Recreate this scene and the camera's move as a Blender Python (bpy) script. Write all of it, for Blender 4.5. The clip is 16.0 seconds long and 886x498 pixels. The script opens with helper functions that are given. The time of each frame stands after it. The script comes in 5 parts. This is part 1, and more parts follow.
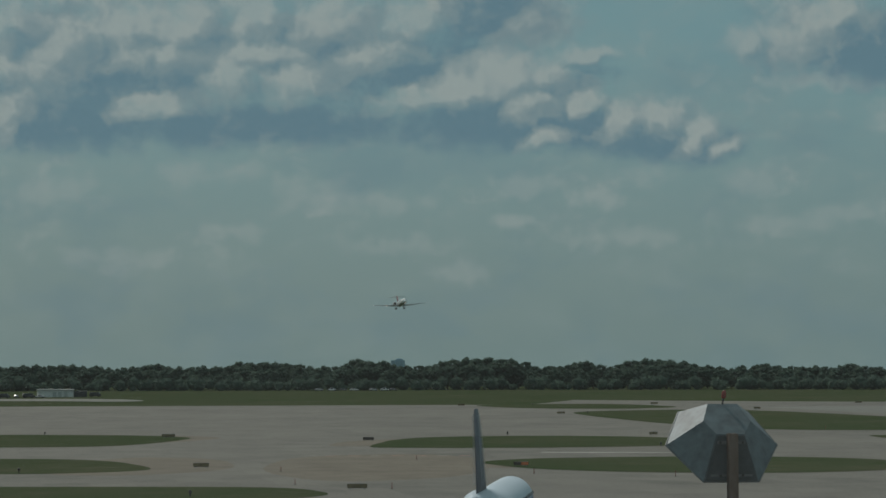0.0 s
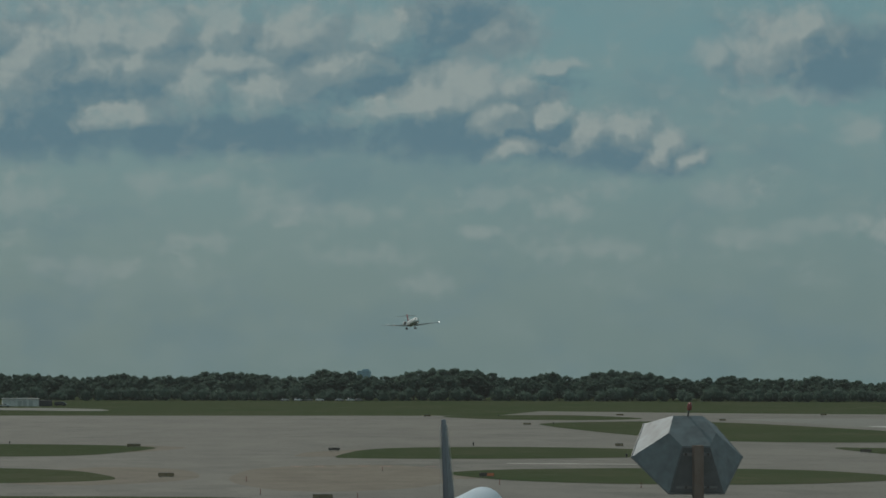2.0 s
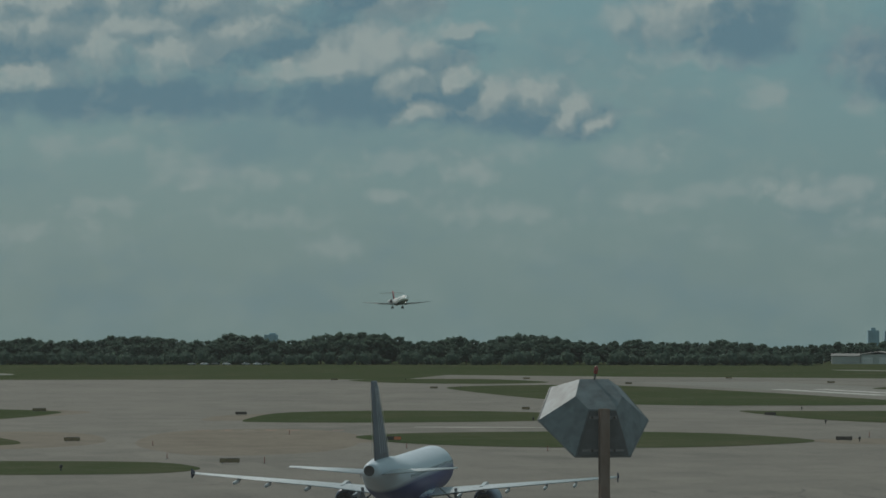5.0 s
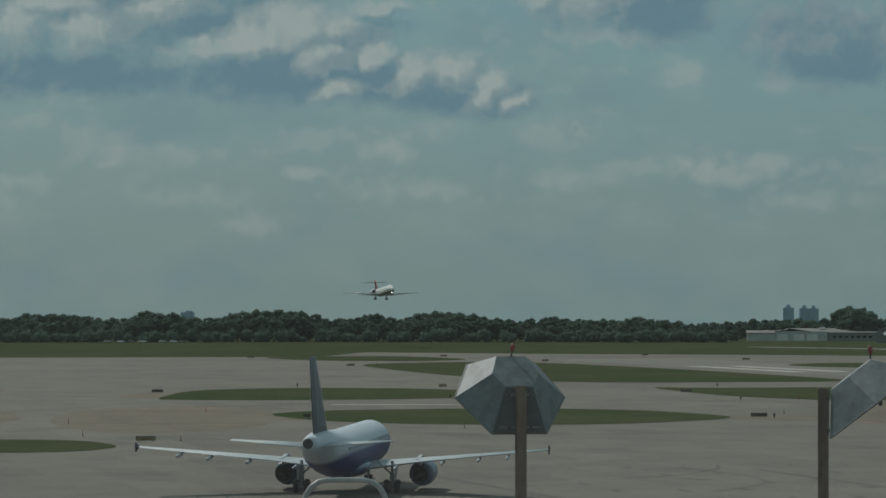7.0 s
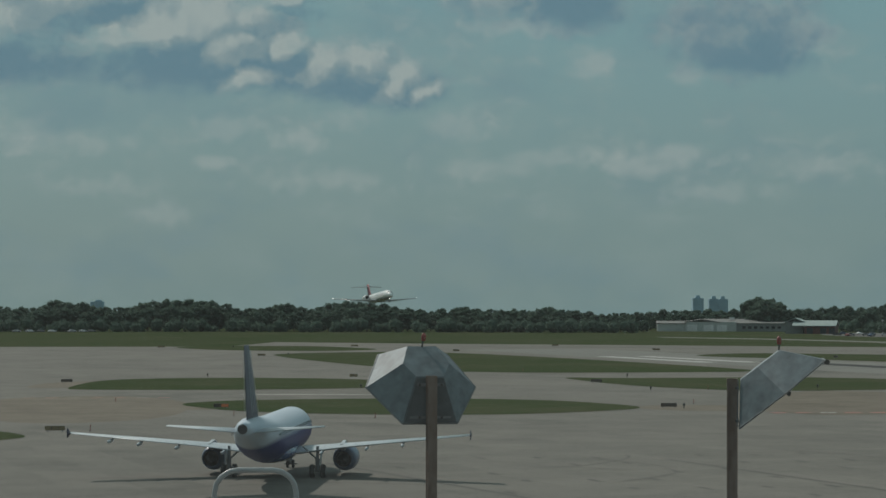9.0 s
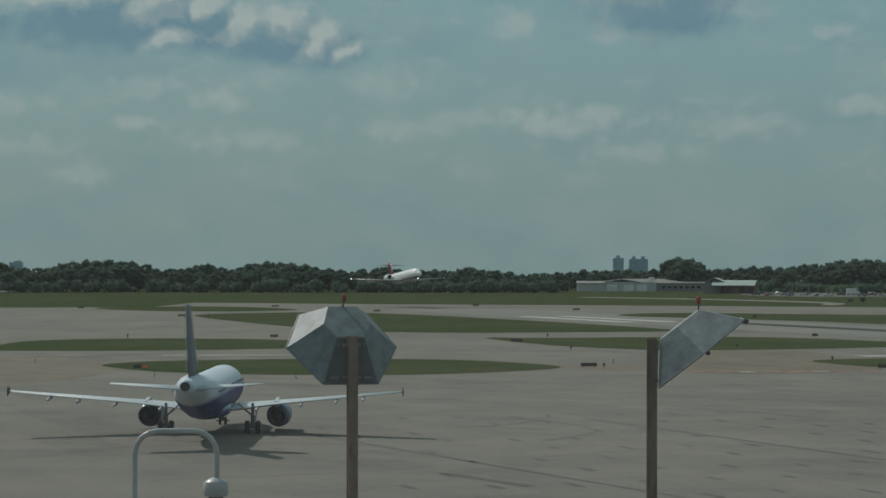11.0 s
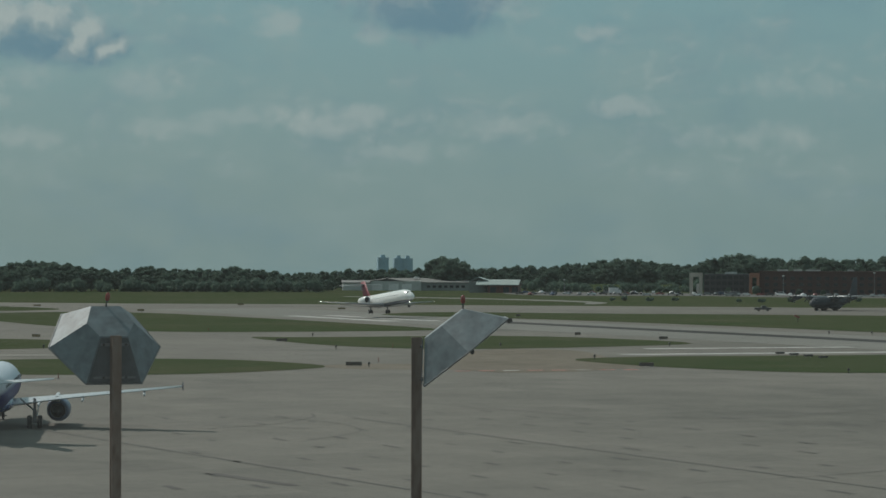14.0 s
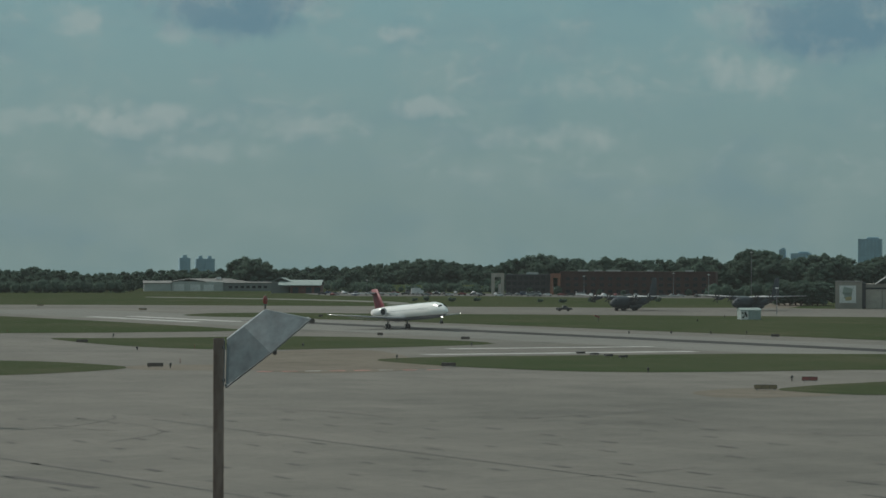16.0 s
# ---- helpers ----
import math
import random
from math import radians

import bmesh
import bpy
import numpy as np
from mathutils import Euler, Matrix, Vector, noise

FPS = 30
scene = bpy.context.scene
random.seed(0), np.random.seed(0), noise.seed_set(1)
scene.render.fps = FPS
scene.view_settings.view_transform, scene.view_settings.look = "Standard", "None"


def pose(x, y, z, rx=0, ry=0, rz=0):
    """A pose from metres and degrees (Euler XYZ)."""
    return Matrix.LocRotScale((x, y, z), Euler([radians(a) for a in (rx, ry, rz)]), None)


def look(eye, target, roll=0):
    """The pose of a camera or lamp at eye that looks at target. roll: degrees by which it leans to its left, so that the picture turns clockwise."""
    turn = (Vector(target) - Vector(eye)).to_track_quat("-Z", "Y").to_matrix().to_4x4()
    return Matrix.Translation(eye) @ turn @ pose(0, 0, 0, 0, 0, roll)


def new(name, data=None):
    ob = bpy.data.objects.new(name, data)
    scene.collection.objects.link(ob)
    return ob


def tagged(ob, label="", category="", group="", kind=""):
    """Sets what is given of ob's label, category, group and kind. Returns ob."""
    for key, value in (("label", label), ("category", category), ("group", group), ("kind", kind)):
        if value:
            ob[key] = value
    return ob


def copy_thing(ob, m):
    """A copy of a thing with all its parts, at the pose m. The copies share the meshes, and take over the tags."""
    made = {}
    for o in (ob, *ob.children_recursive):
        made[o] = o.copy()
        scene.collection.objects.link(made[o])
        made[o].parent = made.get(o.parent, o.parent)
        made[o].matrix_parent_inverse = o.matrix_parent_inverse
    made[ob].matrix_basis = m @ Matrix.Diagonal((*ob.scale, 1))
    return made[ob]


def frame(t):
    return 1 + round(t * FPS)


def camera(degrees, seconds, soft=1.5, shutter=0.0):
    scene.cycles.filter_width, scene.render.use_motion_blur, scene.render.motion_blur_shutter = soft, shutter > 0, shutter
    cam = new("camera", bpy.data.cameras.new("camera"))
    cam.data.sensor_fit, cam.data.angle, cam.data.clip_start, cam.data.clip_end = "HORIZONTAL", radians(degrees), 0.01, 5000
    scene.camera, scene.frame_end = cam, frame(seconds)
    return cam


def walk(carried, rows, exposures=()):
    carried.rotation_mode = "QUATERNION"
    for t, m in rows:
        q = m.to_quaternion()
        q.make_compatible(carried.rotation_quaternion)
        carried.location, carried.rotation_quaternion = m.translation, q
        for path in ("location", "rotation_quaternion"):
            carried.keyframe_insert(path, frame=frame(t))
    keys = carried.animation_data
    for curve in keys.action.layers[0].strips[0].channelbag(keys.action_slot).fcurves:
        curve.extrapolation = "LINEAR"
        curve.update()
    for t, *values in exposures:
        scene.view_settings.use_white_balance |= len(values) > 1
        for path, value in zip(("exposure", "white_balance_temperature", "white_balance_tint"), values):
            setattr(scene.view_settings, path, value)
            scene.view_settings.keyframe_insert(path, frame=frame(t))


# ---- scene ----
# ------------------------------------------------------------------ camera
EYE = (0.0, 0.0, 14.95)
cam = camera(20.2, 16.0, soft=1.6)
# seconds, turn to the right, tilt up, lean to the right (degrees)
PAN = [
    (0, 0.000, 2.580, -0.130), (0.5, 0.313, 2.280, -0.070), (1, 0.508, 2.656, -0.023), (1.5, 0.702, 2.823, 0.029),
    (2, 0.778, 2.828, 0.120), (2.5, 0.817, 2.826, 0.020), (3, 0.991, 2.626, 0.030), (3.5, 1.366, 2.544, 0.090),
    (4, 1.973, 2.366, 0.080), (6.5, 4.211, 1.578, 0.050), (7, 4.827, 1.480, 0.030), (7.5, 5.330, 1.483, 0.100),
    (8, 5.760, 1.381, 0.050), (8.5, 6.351, 1.241, 0.160), (9, 6.875, 1.253, 0.150), (11.5, 9.483, 0.214, 0.216),
    (12, 10.449, 0.242, 0.397), (12.5, 11.311, 0.172, 0.494), (13, 12.237, 0.183, 0.534), (13.5, 13.160, 0.331, 0.352),
    (14, 14.107, 0.334, 0.139), (14.5, 15.140, 0.279, 0.173), (15, 16.173, 0.440, 0.205), (15.5, 17.338, 0.449, 0.127),
    (16, 18.654, 0.354, 0.136),
]
walk(cam, [(t, pose(*EYE, 90 + tilt, -lean, -turn)) for t, turn, tilt, lean in PAN], exposures=[(0, -0.24), (4, -0.21), (9, -0.05), (12.5, 0.08), (16, 0.06)])

# ------------------------------------------------------------------ sky and sun
SUN_AZ, SUN_EL = -31.0, 42.0          # degrees to the left of straight ahead, degrees up
world = bpy.data.worlds.new("sky")
scene.world = world
world.use_nodes = True
WN, WL = world.node_tree.nodes, world.node_tree.links
WN.clear()


def wmath(op, a, b=None, c=None, clamp=False):
    n = WN.new("ShaderNodeMath")
    n.operation, n.use_clamp = op, clamp
    for i, v in enumerate((a, b, c)):
        if v is None:
            continue
        if isinstance(v, (int, float)):
            n.inputs[i].default_value = v
        else:
            WL.new(v, n.inputs[i])
    return n.outputs[0]


# clouds, in degrees: azimuth, height, half width, half height
BANKS = [(-4.3, 5.5, 4.0, 0.55), (-8.9, 5.5, 2.6, 0.7), (1.2, 7.95, 2.0, 0.85), (-0.7, 6.6, 1.1, 0.4), (1.0, 5.5, 2.2, 0.65), (2.9, 5.6, 1.4, 0.6), (5.1, 5.0, 1.6, 0.45), (-7.9, 6.6, 1.6, 0.5),
         (9.9, 7.15, 1.3, 0.85), (-2.6, 7.3, 1.2, 0.5), (14.1, 5.7, 1.5, 0.42), (27.6, 5.3, 1.7, 0.6), (29.5, 6.2, 2.4, 0.9), (-9.0, 7.6, 1.4, 0.6)]
MASSES = [(-7.5, 7.0, 4.2, 1.5), (-2.8, 7.2, 3.0, 1.2), (0.6, 6.6, 1.8, 0.9), (2.2, 6.0, 1.7, 1.0), (4.6, 5.4, 1.7, 0.65), (6.0, 5.0, 0.9, 0.5), (8.9, 7.4, 1.6, 0.9), (13.7, 6.2, 1.9, 0.9), (-9.5, 5.7, 2.0, 0.6), (27.5, 5.6, 2.0, 0.6)]
HEAPS = [(-9.8, 7.65, 0.9, 0.6), (-8.8, 7.1, 0.8, 0.75), (-8.0, 7.5, 0.8, 0.5), (-7.1, 7.6, 1.1, 0.65), (-5.85, 7.65, 0.7, 0.65), (-6.6, 7.05, 1.3, 0.5), (-4.8, 6.5, 0.65, 0.45), (-3.5, 6.45, 0.75, 0.5),
         (-4.3, 7.9, 0.7, 0.5), (-2.6, 7.75, 1.0, 0.65), (-0.55, 7.9, 0.7, 0.4), (-6.7, 5.8, 0.55, 0.26), (-9.9, 5.75, 0.5, 0.5), (-1.9, 7.05, 0.9, 0.4), (-4.0, 7.0, 0.8, 0.4), (-10.4, 6.6, 0.8, 0.4)]
TOWERS = [(-0.5, 6.0, 0.65, 0.26), (0.45, 6.15, 0.7, 0.38), (1.55, 6.45, 0.7, 0.5), (2.4, 6.6, 0.65, 0.4), (2.0, 6.0, 0.6, 0.4), (3.4, 5.95, 0.4, 0.26), (4.2, 5.55, 0.55, 0.36), (5.1, 5.55, 0.6, 0.42),
          (5.9, 5.25, 0.55, 0.4), (6.45, 4.9, 0.35, 0.26), (2.4, 5.2, 0.35, 0.24), (7.2, 7.25, 0.45, 0.4), (8.2, 7.45, 0.8, 0.6), (8.9, 7.75, 0.8, 0.5), (3.3, 7.05, 0.6, 0.16)]
SCRAPS = [(12.6, 6.3, 0.8, 0.65), (14.0, 6.75, 0.9, 0.5), (15.2, 6.2, 0.7, 0.5), (12.6, 5.3, 0.5, 0.3), (8.9, 6.4, 1.6, 0.2), (10.4, 5.6, 0.6, 0.4), (12.1, 3.5, 0.8, 0.32), (11.1, 3.25, 0.8, 0.26),
          (18.3, 3.65, 0.7, 0.28), (17.6, 5.35, 0.45, 0.22), (25.9, 5.65, 1.1, 0.42), (25.2, 4.5, 0.55, 0.4), (26.1, 4.35, 0.6, 0.36), (28.5, 6.4, 1.2, 0.5), (3.6, 3.85, 0.6, 0.3), (1.6, 3.3, 0.6, 0.2)]
WISPS = [(-5.7, 4.4, 0.9, 0.3), (-4.6, 4.4, 0.6, 0.26), (-2.7, 3.9, 1.2, 0.4), (-1.1, 3.75, 0.9, 0.3), (-4.8, 3.05, 0.9, 0.22), (0.4, 2.1, 0.8, 0.3), (4.2, 2.85, 1.5, 0.3), (-1.0, 2.7, 1.2, 0.3),
         (4.7, 4.35, 0.8, 0.3), (-7.5, 2.4, 1.6, 0.3), (8.0, 3.2, 1.8, 0.3), (15.5, 3.3, 1.6, 0.3), (21.0, 3.0, 1.8, 0.3), (2.0, 4.1, 1.0, 0.3), (7.2, 4.2, 1.0, 0.4), (9.6, 3.4, 1.2, 0.26), (13.2, 2.6, 1.4, 0.26),
         (22.0, 4.1, 1.2, 0.26), (-9.0, 3.9, 1.2, 0.4)]
CLOUD_DARK, CLOUD_MID, CLOUD_LIT = (0.104, 0.196, 0.250), (0.185, 0.262, 0.285), (0.328, 0.380, 0.368)
AIR_LOW, AIR_HIGH, HAZE_LIGHT, SKY_GAIN = (0.160, 0.250, 0.253), (0.148, 0.290, 0.318), (0.226, 0.300, 0.292), 0.055


def build_sky():
    out, bg = WN.new("ShaderNodeOutputWorld"), WN.new("ShaderNodeBackground")
    sky = WN.new("ShaderNodeTexSky")
    sky.sky_type, sky.sun_disc = "NISHITA", False
    sky.sun_elevation, sky.sun_rotation = radians(SUN_EL), radians(SUN_AZ)
    sky.air_density, sky.dust_density, sky.ozone_density = 1.2, 2.0, 1.5
    co, sep = WN.new("ShaderNodeTexCoord"), WN.new("ShaderNodeSeparateXYZ")
    WL.new(co.outputs["Generated"], sep.inputs[0])
    az = wmath("MULTIPLY", wmath("ARCTAN2", sep.outputs[0], sep.outputs[1]), 57.2958)
    el = wmath("MULTIPLY", wmath("ARCSINE", sep.outputs[2]), 57.2958)

    def vec(op, a, b):
        n = WN.new("ShaderNodeVectorMath")
        n.operation = op
        for i, v in enumerate((a, b)):
            if isinstance(v, tuple):
                n.inputs[i].default_value = v
            elif v is not None:
                WL.new(v, n.inputs[i])
        return n.outputs["Value"] if op == "LENGTH" else n.outputs[0]

    def fbm(vector, scale, detail, rough, colour=False):
        n = WN.new("ShaderNodeTexNoise")
        n.inputs["Scale"].default_value, n.inputs["Detail"].default_value, n.inputs["Roughness"].default_value = scale, detail, rough
        WL.new(vector, n.inputs["Vector"])
        return n.outputs["Color" if colour else "Fac"]

    def lumps(vector, scale):
        n = WN.new("ShaderNodeTexVoronoi")
        n.feature = "SMOOTH_F1"
        n.normalize = True
        n.inputs["Scale"].default_value, n.inputs["Smoothness"].default_value, n.inputs["Detail"].default_value, n.inputs["Roughness"].default_value = scale, 0.30, 3.0, 0.50
        WL.new(vector, n.inputs["Vector"])
        return n.outputs["Distance"]

    comb = WN.new("ShaderNodeCombineXYZ")
    WL.new(az, comb.inputs[0])
    WL.new(el, comb.inputs[1])
    flat = comb.outputs[0]
    swirl = vec("MULTIPLY", vec("SUBTRACT", fbm(flat, 0.75, 3, 0.5, True), (0.5, 0.5, 0.5)), (2.4, 1.5, 0.0))
    curl = vec("MULTIPLY", vec("SUBTRACT", fbm(flat, 2.2, 6, 0.55, True), (0.5, 0.5, 0.5)), (0.55, 0.45, 0.0))
    soft = vec("ADD", flat, vec("MULTIPLY", swirl, (0.6, 0.35, 0)))
    bent = vec("ADD", vec("ADD", flat, vec("MULTIPLY", swirl, (0.30, 0.30, 0))), curl)

    def cover(field, group, reach):
        total = None
        for a, e, w, h in group:
            d = vec("LENGTH", vec("MULTIPLY", vec("SUBTRACT", field, (a, e - 0.05, 0.0)), (1 / w, 1 / h, 0.0)), None)
            c = wmath("SUBTRACT", reach, d)
            total = c if total is None else wmath("SMOOTH_MAX", total, c, 0.25)
        return total

    def step(v, lo, hi):
        n = WN.new("ShaderNodeMapRange")
        n.interpolation_type = "SMOOTHSTEP"
        n.inputs["From Min"].default_value, n.inputs["From Max"].default_value = lo, hi
        WL.new(v, n.inputs["Value"])
        return n.outputs["Result"]

    def mix(f, a, b):
        n = WN.new("ShaderNodeMix")
        n.data_type = "RGBA"
        for name, v in (("Factor", f), ("A", a), ("B", b)):
            if isinstance(v, tuple):
                n.inputs[name].default_value = (*v, 1)
            elif isinstance(v, float):
                n.inputs[name].default_value = v
            else:
                WL.new(v, n.inputs[name])
        return n.outputs["Result"]

    fine = fbm(flat, 1.9, 8, 0.62)
    heaps = HEAPS + TOWERS

    def heap(p):
        """How deep a point lies in the heaped clouds: round heads set close together."""
        knobs = wmath("MULTIPLY", wmath("SUBTRACT", 0.42, lumps(p, 1.5)), 1.25)
        return wmath("ADD", cover(p, heaps, 1.15), knobs), knobs

    body, knobs = heap(bent)
    up, _ = heap(vec("ADD", bent, (-0.16, 0.20, 0.0)))
    relief = wmath("SUBTRACT", body, up)          # light from the upper left models the heaps
    # the rest of the sky, outside these banks, has broken cloud of its own
    away = step(wmath("MAXIMUM", wmath("SUBTRACT", el, 9.0), wmath("SUBTRACT", wmath("ABSOLUTE", wmath("SUBTRACT", az, 9.5)), 22.0)), 0.0, 3.0)
    field = step(wmath("ADD", fbm(flat, 0.28, 7, 0.55), wmath("MULTIPLY", away, 0.12)), 0.52, 0.70)
    grain = wmath("SUBTRACT", fine, 0.5)
    bank = wmath("MULTIPLY", step(wmath("ADD", wmath("ADD", cover(soft, BANKS, 1.15), wmath("MULTIPLY", knobs, 0.35)), wmath("MULTIPLY", grain, 1.1)), -0.15, 0.70), 0.84)
    puff = step(wmath("ADD", body, wmath("MULTIPLY", grain, 1.5)), -0.55, 0.85)
    mass = wmath("MULTIPLY", step(wmath("ADD", wmath("ADD", cover(bent, MASSES, 1.12), wmath("MULTIPLY", knobs, 0.5)), wmath("MULTIPLY", grain, 1.5)), -0.25, 0.65), 0.80)
    ragged = wmath("ADD", wmath("MULTIPLY", knobs, 1.2), wmath("MULTIPLY", grain, 2.2))
    scrap = wmath("MULTIPLY", step(wmath("ADD", cover(bent, SCRAPS, 1.3), ragged), 0.05, 1.25), 0.45)
    wisp = wmath("MULTIPLY", step(wmath("ADD", cover(bent, WISPS, 1.2), wmath("MULTIPLY", ragged, 1.3)), 0.10, 1.4), 0.30)
    cloud = wmath("MAXIMUM", wmath("MAXIMUM", mass, bank), wmath("MULTIPLY", puff, 0.64))
    shade = wmath("ADD", wmath("ADD", 0.46, wmath("MULTIPLY", relief, 0.66)), wmath("MULTIPLY", puff, 0.24))
    shade = wmath("SUBTRACT", shade, wmath("MULTIPLY", wmath("MULTIPLY", bank, wmath("SUBTRACT", 1.0, wmath("MULTIPLY", puff, 0.75))), 0.28))
    shade = wmath("ADD", shade, wmath("MULTIPLY", wmath("SUBTRACT", fbm(bent, 1.3, 7, 0.58), 0.5), 1.2), clamp=True)
    air = mix(step(el, 0.0, 8.5), AIR_LOW, AIR_HIGH)
    scale = WN.new("ShaderNodeVectorMath")
    scale.operation = "SCALE"
    scale.inputs["Scale"].default_value = SKY_GAIN
    WL.new(sky.outputs[0], scale.inputs[0])
    base = mix(0.90, scale.outputs[0], air)
    stretch = vec("MULTIPLY", bent, (0.6, 1.0, 0.0))
    mottle = step(fbm(stretch, 0.75, 6, 0.6), 0.40, 0.72)
    base = mix(wmath("MULTIPLY", mottle, 0.30), base, HAZE_LIGHT)
    base = mix(wmath("MULTIPLY", step(fbm(vec("ADD", stretch, (31.0, 7.0, 0.0)), 0.55, 5, 0.55), 0.45, 0.75), 0.28), base, CLOUD_DARK)
    tuft = wmath("MULTIPLY", step(wmath("ADD", fbm(vec("MULTIPLY", bent, (0.7, 1.0, 0.0)), 2.3, 6, 0.6), wmath("MULTIPLY", knobs, 0.12)), 0.48, 0.74), step(el, 1.0, 3.0))
    base = mix(wmath("MULTIPLY", tuft, wmath("MULTIPLY", mottle, 0.42)), base, CLOUD_LIT)
    base = mix(wisp, base, CLOUD_LIT)
    base = mix(scrap, base, CLOUD_LIT)
    base = mix(cloud, base, mix(step(shade, 0.42, 1.0), mix(step(shade, 0.0, 0.5), CLOUD_DARK, CLOUD_MID), CLOUD_LIT))
    base = mix(wmath("MULTIPLY", wmath("MULTIPLY", field, away), 0.8), base, CLOUD_LIT)
    WL.new(base, bg.inputs["Color"])
    bg.inputs["Strength"].default_value = 1.0
    WL.new(bg.outputs[0], out.inputs["Surface"])


build_sky()

sun = new("sun", bpy.data.lights.new("sun", "SUN"))
sun.data.energy, sun.data.angle, sun.data.color = 2.7, radians(1.0), (1.0, 0.95, 0.86)
sun_dir = Vector((math.sin(radians(SUN_AZ)) * math.cos(radians(SUN_EL)), math.cos(radians(SUN_AZ)) * math.cos(radians(SUN_EL)), math.sin(radians(SUN_EL))))
sun.matrix_world = look(sun_dir * 100, (0, 0, 0))


# ------------------------------------------------------------------ materials
def mat(name, colour, rough=0.6, metal=0.0, spots=0.25, size=1.0, fine=12.0, bump=0.0, tint=None, spread=0.0, coords="Object", emit=0.0, streak=(1, 1, 1), spec=0.5):
    """A surface with stains at one scale and grain at a finer one, in metres; spread: change from object to object."""
    m = bpy.data.materials.new(name)
    m.use_nodes = True
    nodes, links = m.node_tree.nodes, m.node_tree.links
    bsdf = nodes["Principled BSDF"]
    bsdf.inputs["Roughness"].default_value, bsdf.inputs["Metallic"].default_value = rough, metal
    bsdf.inputs["Specular IOR Level"].default_value = spec
    tc, mp = nodes.new("ShaderNodeTexCoord"), nodes.new("ShaderNodeMapping")
    mp.inputs["Scale"].default_value = streak
    links.new(tc.outputs[coords], mp.inputs[0])
    big, small = nodes.new("ShaderNodeTexNoise"), nodes.new("ShaderNodeTexNoise")
    for n, s, d in ((big, 1 / size, 6), (small, fine, 4)):
        n.inputs["Scale"].default_value, n.inputs["Detail"].default_value = s, d
        links.new(mp.outputs[0], n.inputs["Vector"])
    add = nodes.new("ShaderNodeMath")
    add.operation, add.inputs[1].default_value = "MULTIPLY_ADD", 0.35
    links.new(small.outputs["Fac"], add.inputs[0])
    links.new(big.outputs["Fac"], add.inputs[2])
    ramp = nodes.new("ShaderNodeValToRGB")
    e0, e1 = ramp.color_ramp.elements[0], ramp.color_ramp.elements[1]
    dark = tint or tuple(c * (1 - spots) for c in colour)
    e0.position, e0.color = 0.42, (*dark, 1)
    e1.position, e1.color = 0.88, (*(min(1, c * (1 + spots * 0.4)) for c in colour), 1)
    links.new(add.outputs[0], ramp.inputs[0])
    last = ramp.outputs[0]
    if spread:
        info, hsv, rg = nodes.new("ShaderNodeObjectInfo"), nodes.new("ShaderNodeHueSaturation"), nodes.new("ShaderNodeMapRange")
        rg.inputs["To Min"].default_value, rg.inputs["To Max"].default_value = 1 - spread, 1 + spread
        links.new(info.outputs["Random"], rg.inputs["Value"])
        links.new(rg.outputs["Result"], hsv.inputs["Value"])
        links.new(last, hsv.inputs["Color"])
        last = hsv.outputs[0]
    links.new(last, bsdf.inputs["Base Color"])
    if bump:
        b = nodes.new("ShaderNodeBump")
        b.inputs["Strength"].default_value, b.inputs["Distance"].default_value = bump, 0.05
        links.new(add.outputs[0], b.inputs["Height"])
        links.new(b.outputs[0], bsdf.inputs["Normal"])
    if emit:
        bsdf.inputs["Emission Color"].default_value, bsdf.inputs["Emission Strength"].default_value = (*colour, 1), emit
    return m


